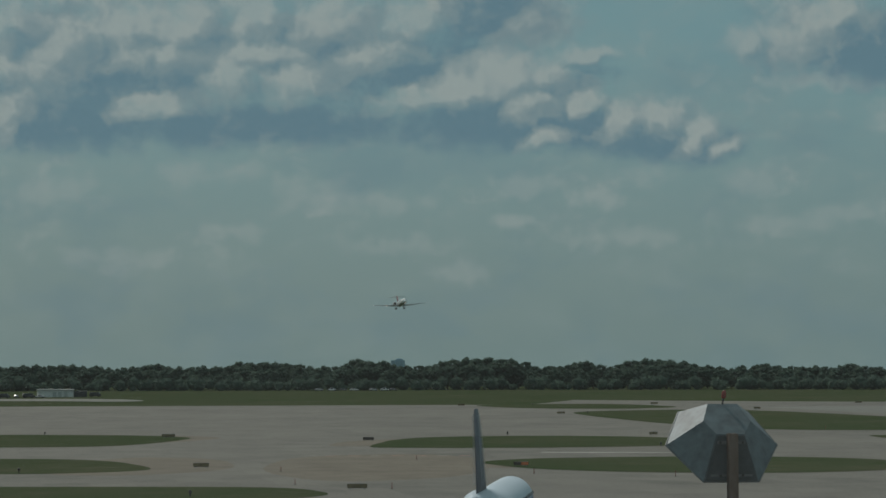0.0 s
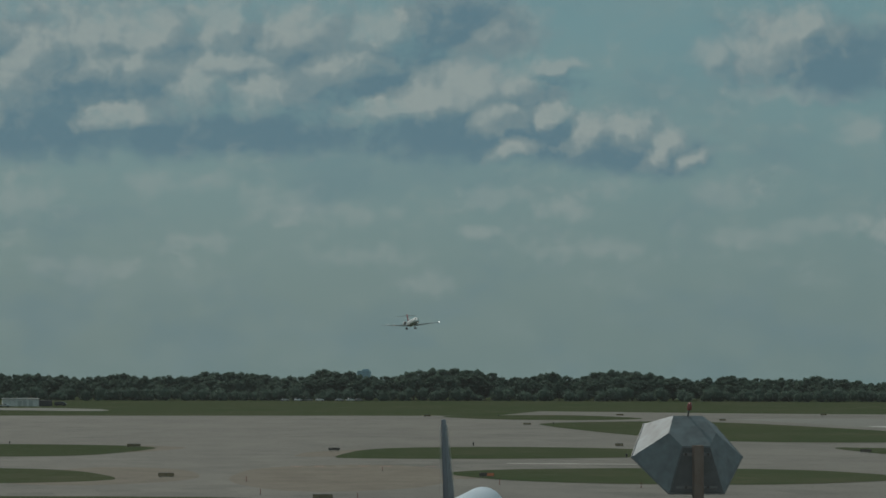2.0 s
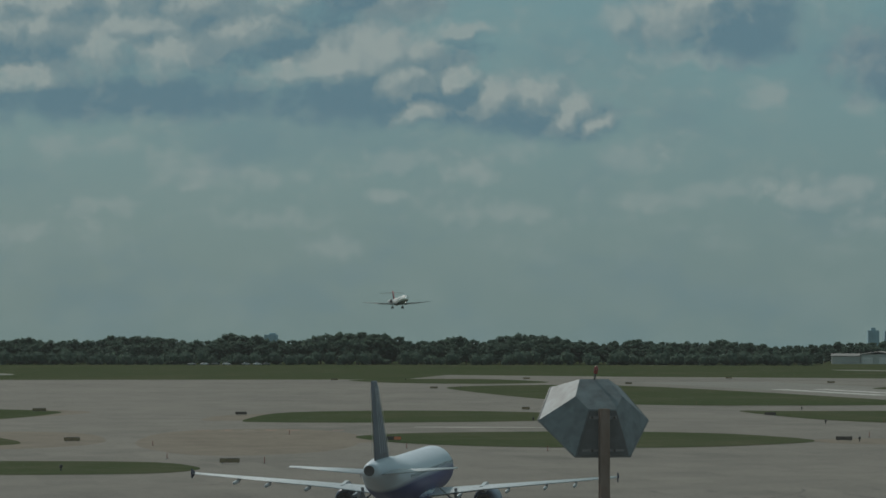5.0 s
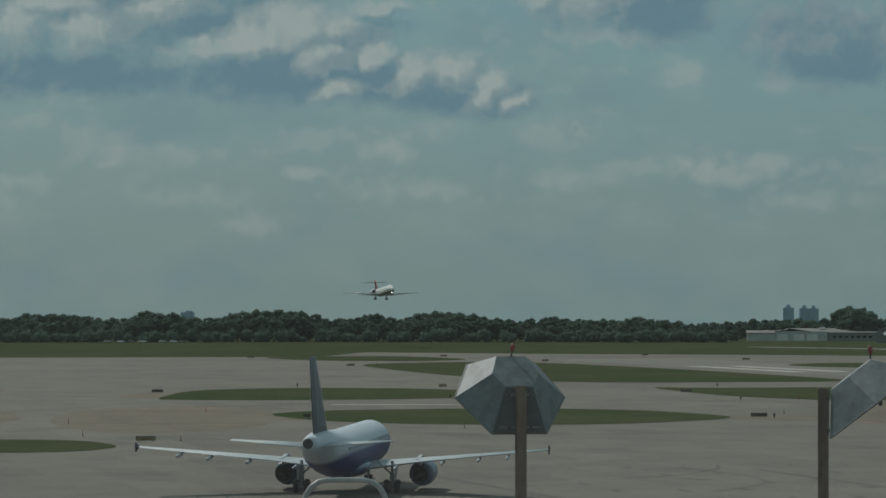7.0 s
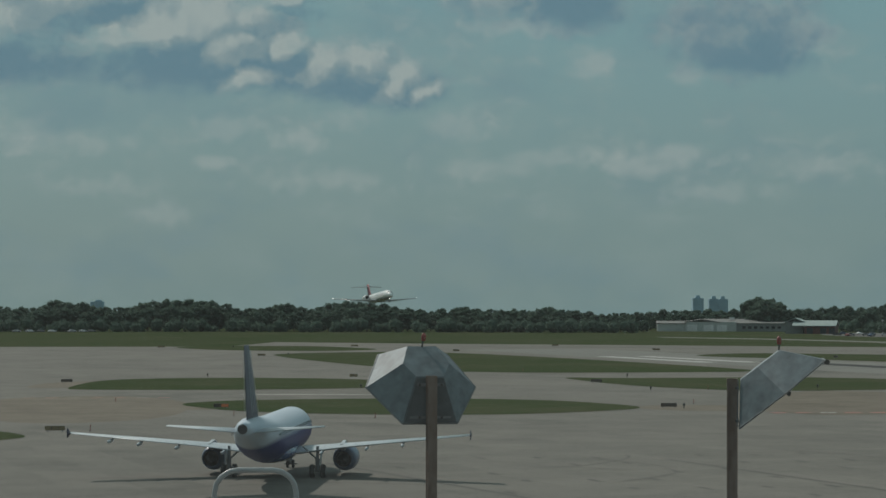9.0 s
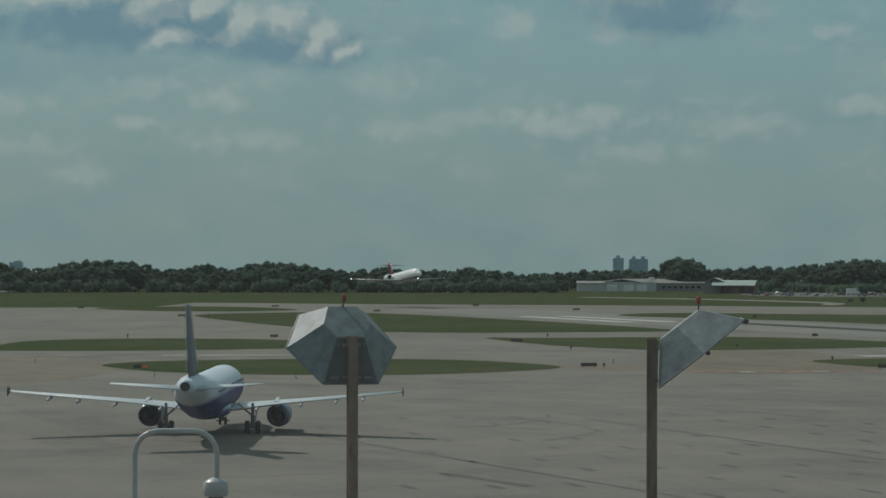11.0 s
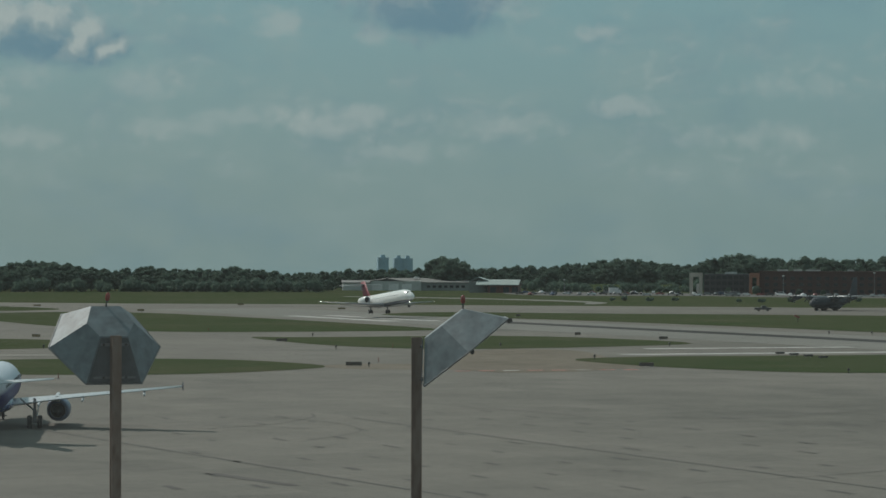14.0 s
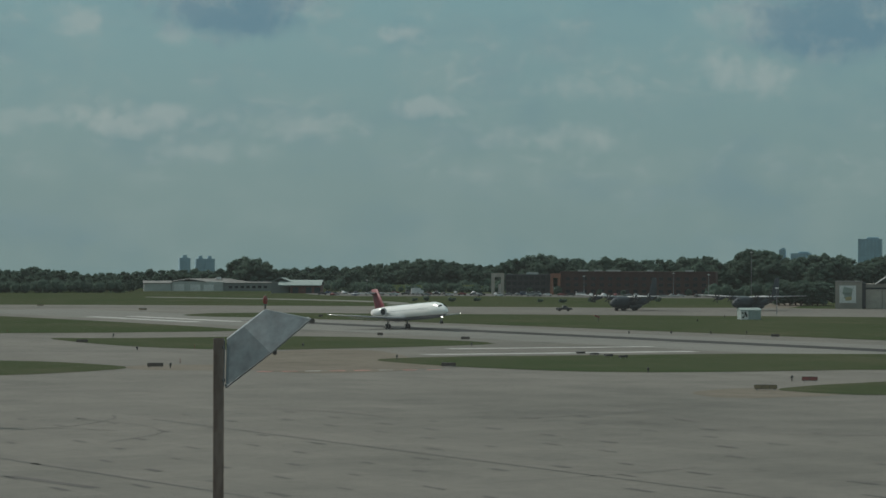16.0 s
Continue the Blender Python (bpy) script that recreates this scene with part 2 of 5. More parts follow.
def ground_mat(name, stops, sizes, slab=0.0, spec=0.1, bump=0.1):
    """Open ground: patches at three sizes in metres blend between three colours; slab: change of tone from one cast bay to the next."""
    m = bpy.data.materials.new(name)
    m.use_nodes = True
    nodes, links = m.node_tree.nodes, m.node_tree.links
    bsdf = nodes["Principled BSDF"]
    bsdf.inputs["Roughness"].default_value, bsdf.inputs["Specular IOR Level"].default_value = 0.92, spec
    tc, mp = nodes.new("ShaderNodeTexCoord"), nodes.new("ShaderNodeMapping")
    mp.inputs["Rotation"].default_value = (0, 0, radians(-11.2))
    links.new(tc.outputs["Object"], mp.inputs[0])
    total = None
    for size, share in zip(sizes, (0.42, 0.33, 0.25)):
        n, k = nodes.new("ShaderNodeTexNoise"), nodes.new("ShaderNodeMath")
        n.inputs["Scale"].default_value, n.inputs["Detail"].default_value, n.inputs["Roughness"].default_value = 1 / size, 4, 0.6
        links.new(mp.outputs[0], n.inputs["Vector"])
        k.operation, k.inputs[1].default_value = "MULTIPLY_ADD", share
        links.new(n.outputs["Fac"], k.inputs[0])
        k.inputs[2].default_value = 0.0
        if total is not None:
            links.new(total, k.inputs[2])
        total = k.outputs[0]
    if slab:
        br, k = nodes.new("ShaderNodeTexBrick"), nodes.new("ShaderNodeMath")
        br.offset, br.squash = 0.0, 1.0
        for key, v in (("Scale", 1.0), ("Mortar Size", 0.0), ("Brick Width", 5.6), ("Row Height", 10.0), ("Color1", (0, 0, 0, 1)), ("Color2", (1, 1, 1, 1))):
            br.inputs[key].default_value = v
        links.new(mp.outputs[0], br.inputs["Vector"])
        k.operation, k.inputs[1].default_value = "MULTIPLY_ADD", slab
        links.new(br.outputs["Color"], k.inputs[0])
        links.new(total, k.inputs[2])
        total = k.outputs[0]
    ramp = nodes.new("ShaderNodeValToRGB")
    ramp.color_ramp.elements.new(0.5)
    for e, at, c in zip(ramp.color_ramp.elements, (0.34, 0.50, 0.68), stops):
        e.position, e.color = at, (*c, 1)
    links.new(total, ramp.inputs[0])
    links.new(ramp.outputs[0], bsdf.inputs["Base Color"])
    b = nodes.new("ShaderNodeBump")
    b.inputs["Strength"].default_value, b.inputs["Distance"].default_value = bump, 0.05
    links.new(total, b.inputs["Height"])
    links.new(b.outputs[0], bsdf.inputs["Normal"])
    return m


CONCRETE = ground_mat("pavement_concrete", ((0.084, 0.082, 0.074), (0.126, 0.121, 0.108), (0.164, 0.155, 0.138)), (60, 9, 1.2), 0.09)
RUNWAY = ground_mat("runway_concrete", ((0.125, 0.125, 0.114), (0.155, 0.155, 0.142), (0.185, 0.184, 0.168)), (80, 12, 1.5), 0.05)
RUBBER = mat("tyre_rubber_marks", (0.038, 0.038, 0.038), 0.9, 0, 0.4, 20, 0.4, streak=(1, 0.1, 1), spec=0.1)
GRASS = ground_mat("mown_grass", ((0.028, 0.050, 0.018), (0.045, 0.058, 0.028), (0.078, 0.074, 0.047)), (45, 8, 0.9), spec=0.0, bump=0.3)
SOIL = ground_mat("dry_verge", ((0.100, 0.085, 0.066), (0.135, 0.117, 0.093), (0.165, 0.145, 0.118)), (20, 5, 0.8))
PAINT_WHITE = mat("worn_white_paint", (0.36, 0.355, 0.34), 0.8, 0, 0.45, 6, 1.0)
PAINT_FADED = mat("faded_white_paint", (0.30, 0.285, 0.265), 0.85, 0, 0.35, 6, 1.0, spec=0.1)
PAINT_YELLOW = mat("worn_yellow_paint", (0.50, 0.36, 0.10), 0.8, 0, 0.35, 6, 1.0)
PAINT_RED = mat("worn_red_paint", (0.42, 0.16, 0.13), 0.8, 0, 0.4, 4, 1.0)
TAR = mat("joint_tar", (0.05, 0.047, 0.042), 0.85, 0, 0.3, 4, 1.0)
PATCH = mat("tarred_patch", (0.052, 0.048, 0.043), 0.9, 0, 0.3, 6, 1.0)
PLANE_WHITE = mat("aircraft_white", (0.74, 0.76, 0.77), 0.28, 0, 0.10, 3, 1.5)
PLANE_GREY = mat("aircraft_wing_grey", (0.42, 0.46, 0.49), 0.35, 0, 0.15, 2, 2.0)
PLANE_BLUE = mat("aircraft_blue", (0.030, 0.065, 0.17), 0.25, 0, 0.25, 3, 1.5)
PLANE_NAVY = mat("aircraft_fin_navy", (0.038, 0.046, 0.085), 0.6, 0, 0.2, 3, 1.5, spec=0.15)
FIN_GREY = mat("aircraft_fin_grey_blue", (0.080, 0.092, 0.120), 0.5, 0, 0.25, 2, 1.5, spec=0.2)
PLANE_RED = mat("aircraft_red", (0.15, 0.012, 0.026), 0.5, 0, 0.2, 3, 1.5, spec=0.2)
PLANE_DARK = mat("engine_dark", (0.035, 0.035, 0.038), 0.5, 0.2, 0.3, 1, 3.0)
GEAR = mat("landing_gear_metal", (0.20, 0.21, 0.22), 0.5, 0.3, 0.25, 0.5, 6.0)
WING_DARK = mat("wing_mid_grey", (0.24, 0.255, 0.27), 0.35, 0, 0.15, 2, 2.0)
NACELLE = mat("nacelle_grey_blue", (0.070, 0.108, 0.18), 0.35, 0, 0.2, 2, 2.0)
TYRE = mat("aircraft_tyre", (0.022, 0.022, 0.023), 0.85, 0, 0.3, 0.3, 8.0)
WINDOW = mat("dark_glazing", (0.02, 0.025, 0.03), 0.12, 0, 0.2, 2, 3.0)
HOOD = mat("galvanised_sheet", (0.116, 0.150, 0.168), 0.6, 0.18, 0.40, 0.30, 9.0, 0.05)
RIM = mat("hood_rim_grey", (0.13, 0.145, 0.155), 0.6, 0.3, 0.3, 0.5, 9.0)
# darker than the hood: the shade of its recessed back, put into a colour
SHADE_PLATE = mat("painted_recess_shade", (0.062, 0.072, 0.080), 0.65, 0.2, 0.35, 0.3, 9.0)
POLE = mat("rusty_steel_pole", (0.175, 0.14, 0.12), 0.75, 0.1, 0.45, 0.45, 10.0, 0.3, tint=(0.085, 0.046, 0.028), streak=(1, 1, 0.35))
BLACK = mat("black_fitting", (0.025, 0.024, 0.024), 0.6, 0, 0.2, 0.3, 8)
RED_LAMP = mat("red_obstruction_glass", (0.20, 0.018, 0.012), 0.25, 0, 0.15, 0.2, 10)
PIPE = mat("white_painted_pipe", (0.34, 0.35, 0.36), 0.4, 0, 0.2, 0.4, 12, 0.05)
LEAF = mat("tree_leaves", (0.066, 0.108, 0.084), 0.85, 0, 0.15, 6, 0.9, spread=0.16, spec=0.1)


def let_light_through(m, colour, share):
    nodes, links = m.node_tree.nodes, m.node_tree.links
    bsdf, out = nodes["Principled BSDF"], nodes["Material Output"]
    tr, mx = nodes.new("ShaderNodeBsdfTranslucent"), nodes.new("ShaderNodeMixShader")
    tr.inputs["Color"].default_value, mx.inputs[0].default_value = (*colour, 1), share
    links.new(bsdf.outputs[0], mx.inputs[1])
    links.new(tr.outputs[0], mx.inputs[2])
    links.new(mx.outputs[0], out.inputs["Surface"])


let_light_through(LEAF, (0.13, 0.20, 0.15), 0.36)


def livery(name, top, low, edge, rise, back, rough=0.28, crisp=6.0):
    """Two-tone aircraft paint: the lower colour below a line that drops towards the tail."""
    m = mat(name, top, rough, 0, 0.08, 3, 1.5, spec=0.5 if crisp > 2 else 0.12)
    nodes, links = m.node_tree.nodes, m.node_tree.links
    bsdf = nodes["Principled BSDF"]
    upper = bsdf.inputs["Base Color"].links[0].from_socket
    tc, sp = nodes.new("ShaderNodeTexCoord"), nodes.new("ShaderNodeSeparateXYZ")
    links.new(tc.outputs["Object"], sp.inputs[0])

    def calc(op, a, b, clamp=False):
        n = nodes.new("ShaderNodeMath")
        n.operation, n.use_clamp = op, clamp
        for i, v in enumerate((a, b)):
            if isinstance(v, (int, float)):
                n.inputs[i].default_value = v
            else:
                links.new(v, n.inputs[i])
        return n.outputs[0]

    aft = calc("MAXIMUM", calc("SUBTRACT", back, sp.outputs[1]), 0.0)
    line = calc("SUBTRACT", edge, calc("MULTIPLY", calc("MULTIPLY", aft, aft), rise))
    f = calc("MULTIPLY", calc("SUBTRACT", line, sp.outputs[2]), crisp, True)
    mx = nodes.new("ShaderNodeMix")
    mx.data_type = "RGBA"
    links.new(f, mx.inputs["Factor"])
    links.new(upper, mx.inputs["A"])
    mx.inputs["B"].default_value = (*low, 1)
    links.new(mx.outputs["Result"], bsdf.inputs["Base Color"])
    return m


JET_PAINT = livery("white_over_blue", (0.47, 0.54, 0.61), (0.0, 0.016, 0.135), 4.3, 0.018, -8.5, 0.42, 1.8)
LANDER_PAINT = livery("white_over_grey", (0.78, 0.80, 0.79), (0.10, 0.115, 0.14), 2.75, 0.0, -7.0, 0.20)
BARK = mat("tree_bark", (0.11, 0.09, 0.07), 0.9, 0, 0.3, 0.8, 5)
BEACON = mat("landing_light_lens", (1.0, 0.98, 0.92), 0.3, emit=5.0)


# ------------------------------------------------------------------ mesh tools
def obj(name, bm, material, smooth=False, parent=None, label=""):
    me = bpy.data.meshes.new(name)
    bm.normal_update()
    bm.to_mesh(me)
    bm.free()
    for m in material if isinstance(material, (list, tuple)) else [material]:
        me.materials.append(m)
    if smooth:
        me.shade_smooth()
    ob = new(name, me)
    if parent is not None:
        ob.parent = parent
    if label:
        ob["label"] = label
    return ob


def part(name, bm, material, parent, label="", smooth=False):
    return obj(name, bm, material, smooth, parent, label)


def box(bm, size, m=None, bevel=0.0):
    r = bmesh.ops.create_cube(bm, size=1.0, matrix=(m or Matrix()) @ Matrix.Diagonal((*size, 1)))
    if bevel:
        edges = {e for v in r["verts"] for e in v.link_edges}
        bmesh.ops.bevel(bm, geom=list(edges), offset=bevel, segments=2, affect="EDGES")
    return bm


def boxed(x, y, z, w, d, h, bevel=0.0, rz=0.0, bm=None):
    """A box on its base centre."""
    return box(bm or bmesh.new(), (w, d, h), pose(x, y, z + h / 2, 0, 0, rz), bevel)


def rod(bm, a, b, r0, r1=None, seg=8):
    a, b = Vector(a), Vector(b)
    turn = (b - a).to_track_quat("Z", "Y").to_matrix().to_4x4()
    bmesh.ops.create_cone(bm, cap_ends=True, segments=seg, radius1=r0, radius2=r0 if r1 is None else r1, depth=(b - a).length, matrix=Matrix.Translation((a + b) / 2) @ turn)
    return bm


def loft(bm, rings, close=True, caps=True, pick=None):
    """Skin a row of rings; pick(face centre) gives the material slot."""
    rows = [[bm.verts.new(p) for p in ring] for ring in rings]
    faces = []
    for a, b in zip(rows, rows[1:]):
        n = len(a)
        for i in range(n if close else n - 1):
            j = (i + 1) % n
            faces.append(bm.faces.new((a[i], a[j], b[j], b[i])))
    if caps and close:
        faces += [bm.faces.new(rows[0][::-1]), bm.faces.new(rows[-1])]
    if pick:
        for fc in faces:
            fc.material_index = pick(fc.calc_center_median())
    return bm


def lathe(bm, profile, m=None, seg=24, caps=False):
    """profile: (distance along the axis, radius); the axis is local y."""
    m = m or Matrix()
    return loft(bm, [[m @ Vector((r * math.cos(k * math.tau / seg), y, r * math.sin(k * math.tau / seg))) for k in range(seg)] for y, r in profile], caps=caps)


def thing(name, label, category, at=None, group="", kind=""):
    ob = new(name)
    ob.empty_display_size = 0.5
    if at is not None:
        ob.matrix_world = at
    return tagged(ob, label, category, group, kind)


def polar(az, dist, z=0.0):
    a = radians(az)
    return (dist * math.sin(a), dist * math.cos(a), z)


def sheet(name, outline, z, material, label, category, rounds=2, kind="structure", thick=0.0):
    pts = [Vector((x, y, 0)) for x, y in outline]
    for _ in range(rounds):
        pts = [q for a, b in zip(pts, pts[1:] + pts[:1]) for q in (a * 0.78 + b * 0.22, a * 0.22 + b * 0.78)]
    bm = bmesh.new()
    f = bm.faces.new([bm.verts.new((p.x, p.y, z)) for p in pts])
    if f.calc_area() and (f.normal_update() or f.normal.z < 0):
        f.normal_flip()
    bmesh.ops.triangulate(bm, faces=[f])
    return tagged(obj(name, bm, material), label, category, "", kind)
# ------------------------------------------------------------------ ground
def build_ground():
    bm = bmesh.new()
    bmesh.ops.create_grid(bm, x_segments=90, y_segments=90, size=4900)
    for v in bm.verts:           # beyond the wood the land falls into a valley
        v.co.z = -0.05 * max(0.0, v.co.xy.length - 1600)
    tagged(obj("ground", bm, GRASS), "wide mown airfield grass reaching to the horizon", "ground", "", "structure")
    # aprons, taxiways and the landing runway, as one paved field
    sheet("pavement", [(-700, 800), (-149, 835), (0, 848), (30, 855), (50, 950), (113, 911), (172, 889), (212, 870), (260, 845),
                       (335, 799), (375, 792), (412, 751), (550, 680), (1200, 420), (1200, -300), (-700, -300)], 0.03, CONCRETE,
          "broad weathered pale concrete apron and taxiways", "pavement", 0)
    c, d = Vector((172.0, 548.6)), Vector((math.sin(radians(11.2)), -math.cos(radians(11.2))))
    n = Vector((d.y * -1, d.x))

    def strip(name, a, b, o0, o1, z, material, label, category):
        q = [c + d * a + n * o0, c + d * b + n * o0, c + d * b + n * o1, c + d * a + n * o1]
        return sheet(name, [(p.x, p.y) for p in q], z, material, label, category, 0)

    strip("runway", -260, 900, -20, 27, 0.05, RUNWAY, "pale grooved concrete runway with worn shoulders", "runway")
    strip("tyre_marks", -90, 700, 4, 13, 0.07, RUBBER, "dark tyre rubber band along the runway", "tyre marks")
    for a, b, o in ((-150, -78, -16), (-150, -78, -4)):
        strip("runway_marking", a, b, o, o + 5, 0.075, PAINT_WHITE, "worn white painted runway stripe", "marking")
    verge = "mown grass island between concrete taxiways"
    isles = [
        [(-280, 522), (-91, 512), (-62, 506), (-48, 490), (-51, 463), (-58, 439), (-77, 434), (-280, 428)],
        [(-250, 390), (-69, 386), (-51, 379), (-39, 346), (-45, 336), (-59, 330), (-250, 326)],
        [(-160, 300), (-28, 298), (-17, 294), (-12, 280), (-16, 271), (-25, 268), (-160, 262)],
        [(-14, 433), (-8, 487), (16, 498), (38, 491), (49, 475), (43, 436), (14, 427), (-9, 429)],
        [(4, 368), (13, 382), (35, 388), (52, 386), (64, 379), (74, 352), (58, 336), (45, 330), (26, 333), (12, 344)],
        [(36, 728), (66, 758), (93, 749), (115, 676), (140, 548), (128, 533), (69, 530), (52, 590), (39, 676)],
        [(82, 499), (95, 491), (143, 499), (166, 441), (133, 424), (105, 417), (89, 440)],
        [(112, 372), (129, 381), (158, 380), (184, 381), (220, 365), (300, 318), (250, 272), (176, 318), (153, 316), (137, 317), (127, 324), (116, 346)],
        [(132, 270), (147, 281), (190, 296), (230, 248), (139, 253), (134, 260)],
        [(7, 838), (32, 862), (60, 863), (80, 799), (54, 768), (22, 786)],
        [(152, 700), (182, 746), (229, 710), (286, 683), (313, 661), (350, 637), (450, 560), (700, 440), (700, 250), (286, 225), (246, 420), (212, 568), (186, 650)],
    ]
    for i, line in enumerate(isles):
        sheet("grass_island", line, 0.06 + 0.002 * i, GRASS, verge, "grass", 2)
    sheet("bare_verge", [polar(a, d)[:2] for a, d in ((25.6, 868), (26.7, 872), (27.0, 985), (25.8, 1000))], 0.05, SOIL, "brown dry ground beside the parking ramp", "soil", 2)
    verges = 0
    for line in ([(-56, 505), (-42, 491), (-47, 466), (-62, 446), (-66, 485)], [(-21, 436), (-10, 440), (-2, 486), (-19, 466)],
                 [(-2, 362), (8, 374), (14, 350), (-1, 346)], [(72, 362), (96, 358), (102, 336), (70, 342)], [(104, 368), (121, 360), (114, 335), (96, 342)],
                 [(-24, 392), (-2, 404), (8, 374), (4, 322), (-14, 306), (-26, 340)], [(112, 420), (128, 415), (122, 374), (108, 330), (86, 326), (92, 372)],
                 [(-52, 392), (-34, 384), (-28, 346), (-40, 326), (-56, 330)], [(120, 268), (134, 276), (138, 256), (118, 252)]):
        verges += 1
        sheet("bare_verge", line, 0.040 + 0.0006 * verges, SOIL, "bare dry soil at the end of a grass island", "soil", 2)


def build_marks():
    def stripe(name, a, b, w, z, material, label, category):
        a, b = Vector(a), Vector(b)
        s = (b - a).normalized()
        n = Vector((-s.y, s.x)) * w / 2
        sheet(name, [tuple(a + n), tuple(b + n), tuple(b - n), tuple(a - n)], z, material, label, category, 0)

    stripe("painted_stripe", (128, 389), (178, 392), 5.0, 0.075, PAINT_WHITE, "worn white painted runway stripe", "marking")
    stripe("painted_stripe", (141, 415), (181, 417), 4.0, 0.075, PAINT_WHITE, "worn white painted runway stripe", "marking")
    stripe("painted_stripe", (16, 407), (44, 403), 3.0, 0.052, PAINT_FADED, "worn white painted runway stripe", "marking")
    for k in range(9):
        x = 82 + k * 3.5
        stripe("hold_bar", (x, 333.6 - 0.05 * k), (x + 2.2, 333.6 - 0.05 * k), 1.3, 0.085, PAINT_RED if k % 3 else PAINT_WHITE, "worn red and white painted holding bar", "marking")
    stripe("joint_line", (17, 232), (47, 128), 0.40, 0.05, TAR, "dark tar-sealed joint across the apron", "tar line")
    stripe("joint_line", (50, 235), (76, 122), 0.32, 0.05, TAR, "dark tar-sealed joint across the apron", "tar line")
    stripe("tarred_patch", (27, 175), (31, 164), 1.0, 0.05, PATCH, "dark tarred repair patch in the apron", "patch")
    for k in range(8):
        stripe("hold_bar", (-22 + 3.5 * k, 393 + 0.1 * k), (-20.2 + 3.5 * k, 393 + 0.1 * k), 0.8, 0.056, PAINT_RED if k % 3 else PAINT_FADED, "worn red and white painted holding bar", "marking")
    rnd = random.Random(8)
    for x, y, turn, steps, wide in ((-14, 190, 70, 9, 0.16), (-4, 214, 95, 10, 0.20), (6, 172, 80, 8, 0.14), (20, 232, 110, 10, 0.22), (34, 222, 62, 9, 0.18), (60, 250, 100, 8, 0.22), (84, 226, 75, 8, 0.18),
                                    (30, 150, 88, 7, 0.12), (-22, 250, 84, 10, 0.22), (10, 262, 76, 9, 0.22), (46, 290, 92, 9, 0.26), (96, 200, 120, 8, 0.18), (58, 160, 66, 7, 0.12), (-40, 232, 82, 9, 0.2), (40, 206, 40, 12, 0.16)):
        p, bend = Vector((x, y)), rnd.uniform(-7, 7)
        pts = []
        for _ in range(steps + 1):
            pts.append(p.copy())
            turn += bend + rnd.uniform(-9, 9)
            p = p + Vector((math.sin(radians(turn)), math.cos(radians(turn)))) * rnd.uniform(2.2, 3.6)
        edge = []
        for i, q in enumerate(pts):
            t = (pts[min(i + 1, steps)] - pts[max(i - 1, 0)]).normalized()
            edge.append((q, Vector((-t.y, t.x)) * wide * rnd.uniform(0.3, 0.6)))
        bm = bmesh.new()
        rows = [(bm.verts.new((*(q + n), 0.047)), bm.verts.new((*(q - n), 0.047))) for q, n in edge]
        for (a, b), (c, d) in zip(rows, rows[1:]):
            bm.faces.new((a, b, d, c))
        tagged(obj("crack_line", bm, PATCH), "thin dark sealed crack wandering over the apron", "crack", "", "structure")
    # short tarred joints every ten metres along the cast bays, which lie along the runway
    rnd = random.Random(5)
    along, across = Vector((0.178, -0.984)), Vector((0.984, 0.178))
    for row in range(-5, 13):
        for k in range(-6, 9):
            p = Vector((76.1, 184.7)) - across * 5.6 * row + along * (10 * k + rnd.uniform(-1.2, 1.2))
            if rnd.random() < 0.62 and p.x > 22:
                stripe("tarred_joint", tuple(p), tuple(p + along * rnd.uniform(1.6, 3.2)), rnd.uniform(0.35, 0.7), 0.05, PATCH, "short dark tarred joint in the apron concrete", "tar joint")


build_ground()
build_marks()


# ------------------------------------------------------------------ aircraft
CABIN_GLASS = mat("cabin_window_glass", (0.10, 0.12, 0.14), 0.2, 0, 0.15, 1, 3)


def foil(le, chord, thick, n=7, upright=False):
    """An aerofoil ring from its leading edge back along -y."""
    up, low = [], []
    for k in range(n):
        u = (1 - math.cos(math.pi * k / (n - 1))) / 2
        t = thick * chord * 4.5 * (0.30 * math.sqrt(u) - 0.13 * u - 0.35 * u * u + 0.28 * u ** 3 - 0.10 * u ** 4) + 0.015 * (0 < k < n - 1)
        up.append((u, t))
        low.append((u, -t * 0.8))
    pts = up + low[1:-1][::-1]
    return [Vector((le[0] + t, le[1] - u * chord, le[2])) if upright else Vector((le[0], le[1] - u * chord, le[2] + t)) for u, t in pts]


def wing(name, sections, material, parent, upright=False, label=""):
    bm = loft(bmesh.new(), [foil(le, ch, th, upright=upright) for le, ch, th in sections])
    bmesh.ops.recalc_face_normals(bm, faces=bm.faces)
    return part(name, bm, material, parent, label, True)


def hull(profile, seg=28):
    """profile: (y, centre z, half width, half height)."""
    return [[Vector((w * math.cos(k * math.tau / seg), y, z + h * math.sin(k * math.tau / seg))) for k in range(seg)] for y, z, w, h in profile]


def wheel(parent, x, y, z, r, w, dual=0.0):
    for s in ((-1, 1) if dual else (0,)):
        at = Matrix.Translation((x + s * dual / 2, y, z)) @ pose(0, 0, 0, 0, 0, 90)
        bm = lathe(bmesh.new(), [(-w / 2, r * 0.55), (-w / 2, r * 0.85), (-w * 0.3, r), (w * 0.3, r), (w / 2, r * 0.85), (w / 2, r * 0.55)], at, 20, True)
        ty = part("tyre", bm, TYRE, parent, "", True)
        part("wheel_hub", lathe(bmesh.new(), [(-w * 0.56, r * 0.1), (-w * 0.54, r * 0.5), (w * 0.54, r * 0.5), (w * 0.56, r * 0.1)], at, 14, True), GEAR, ty)


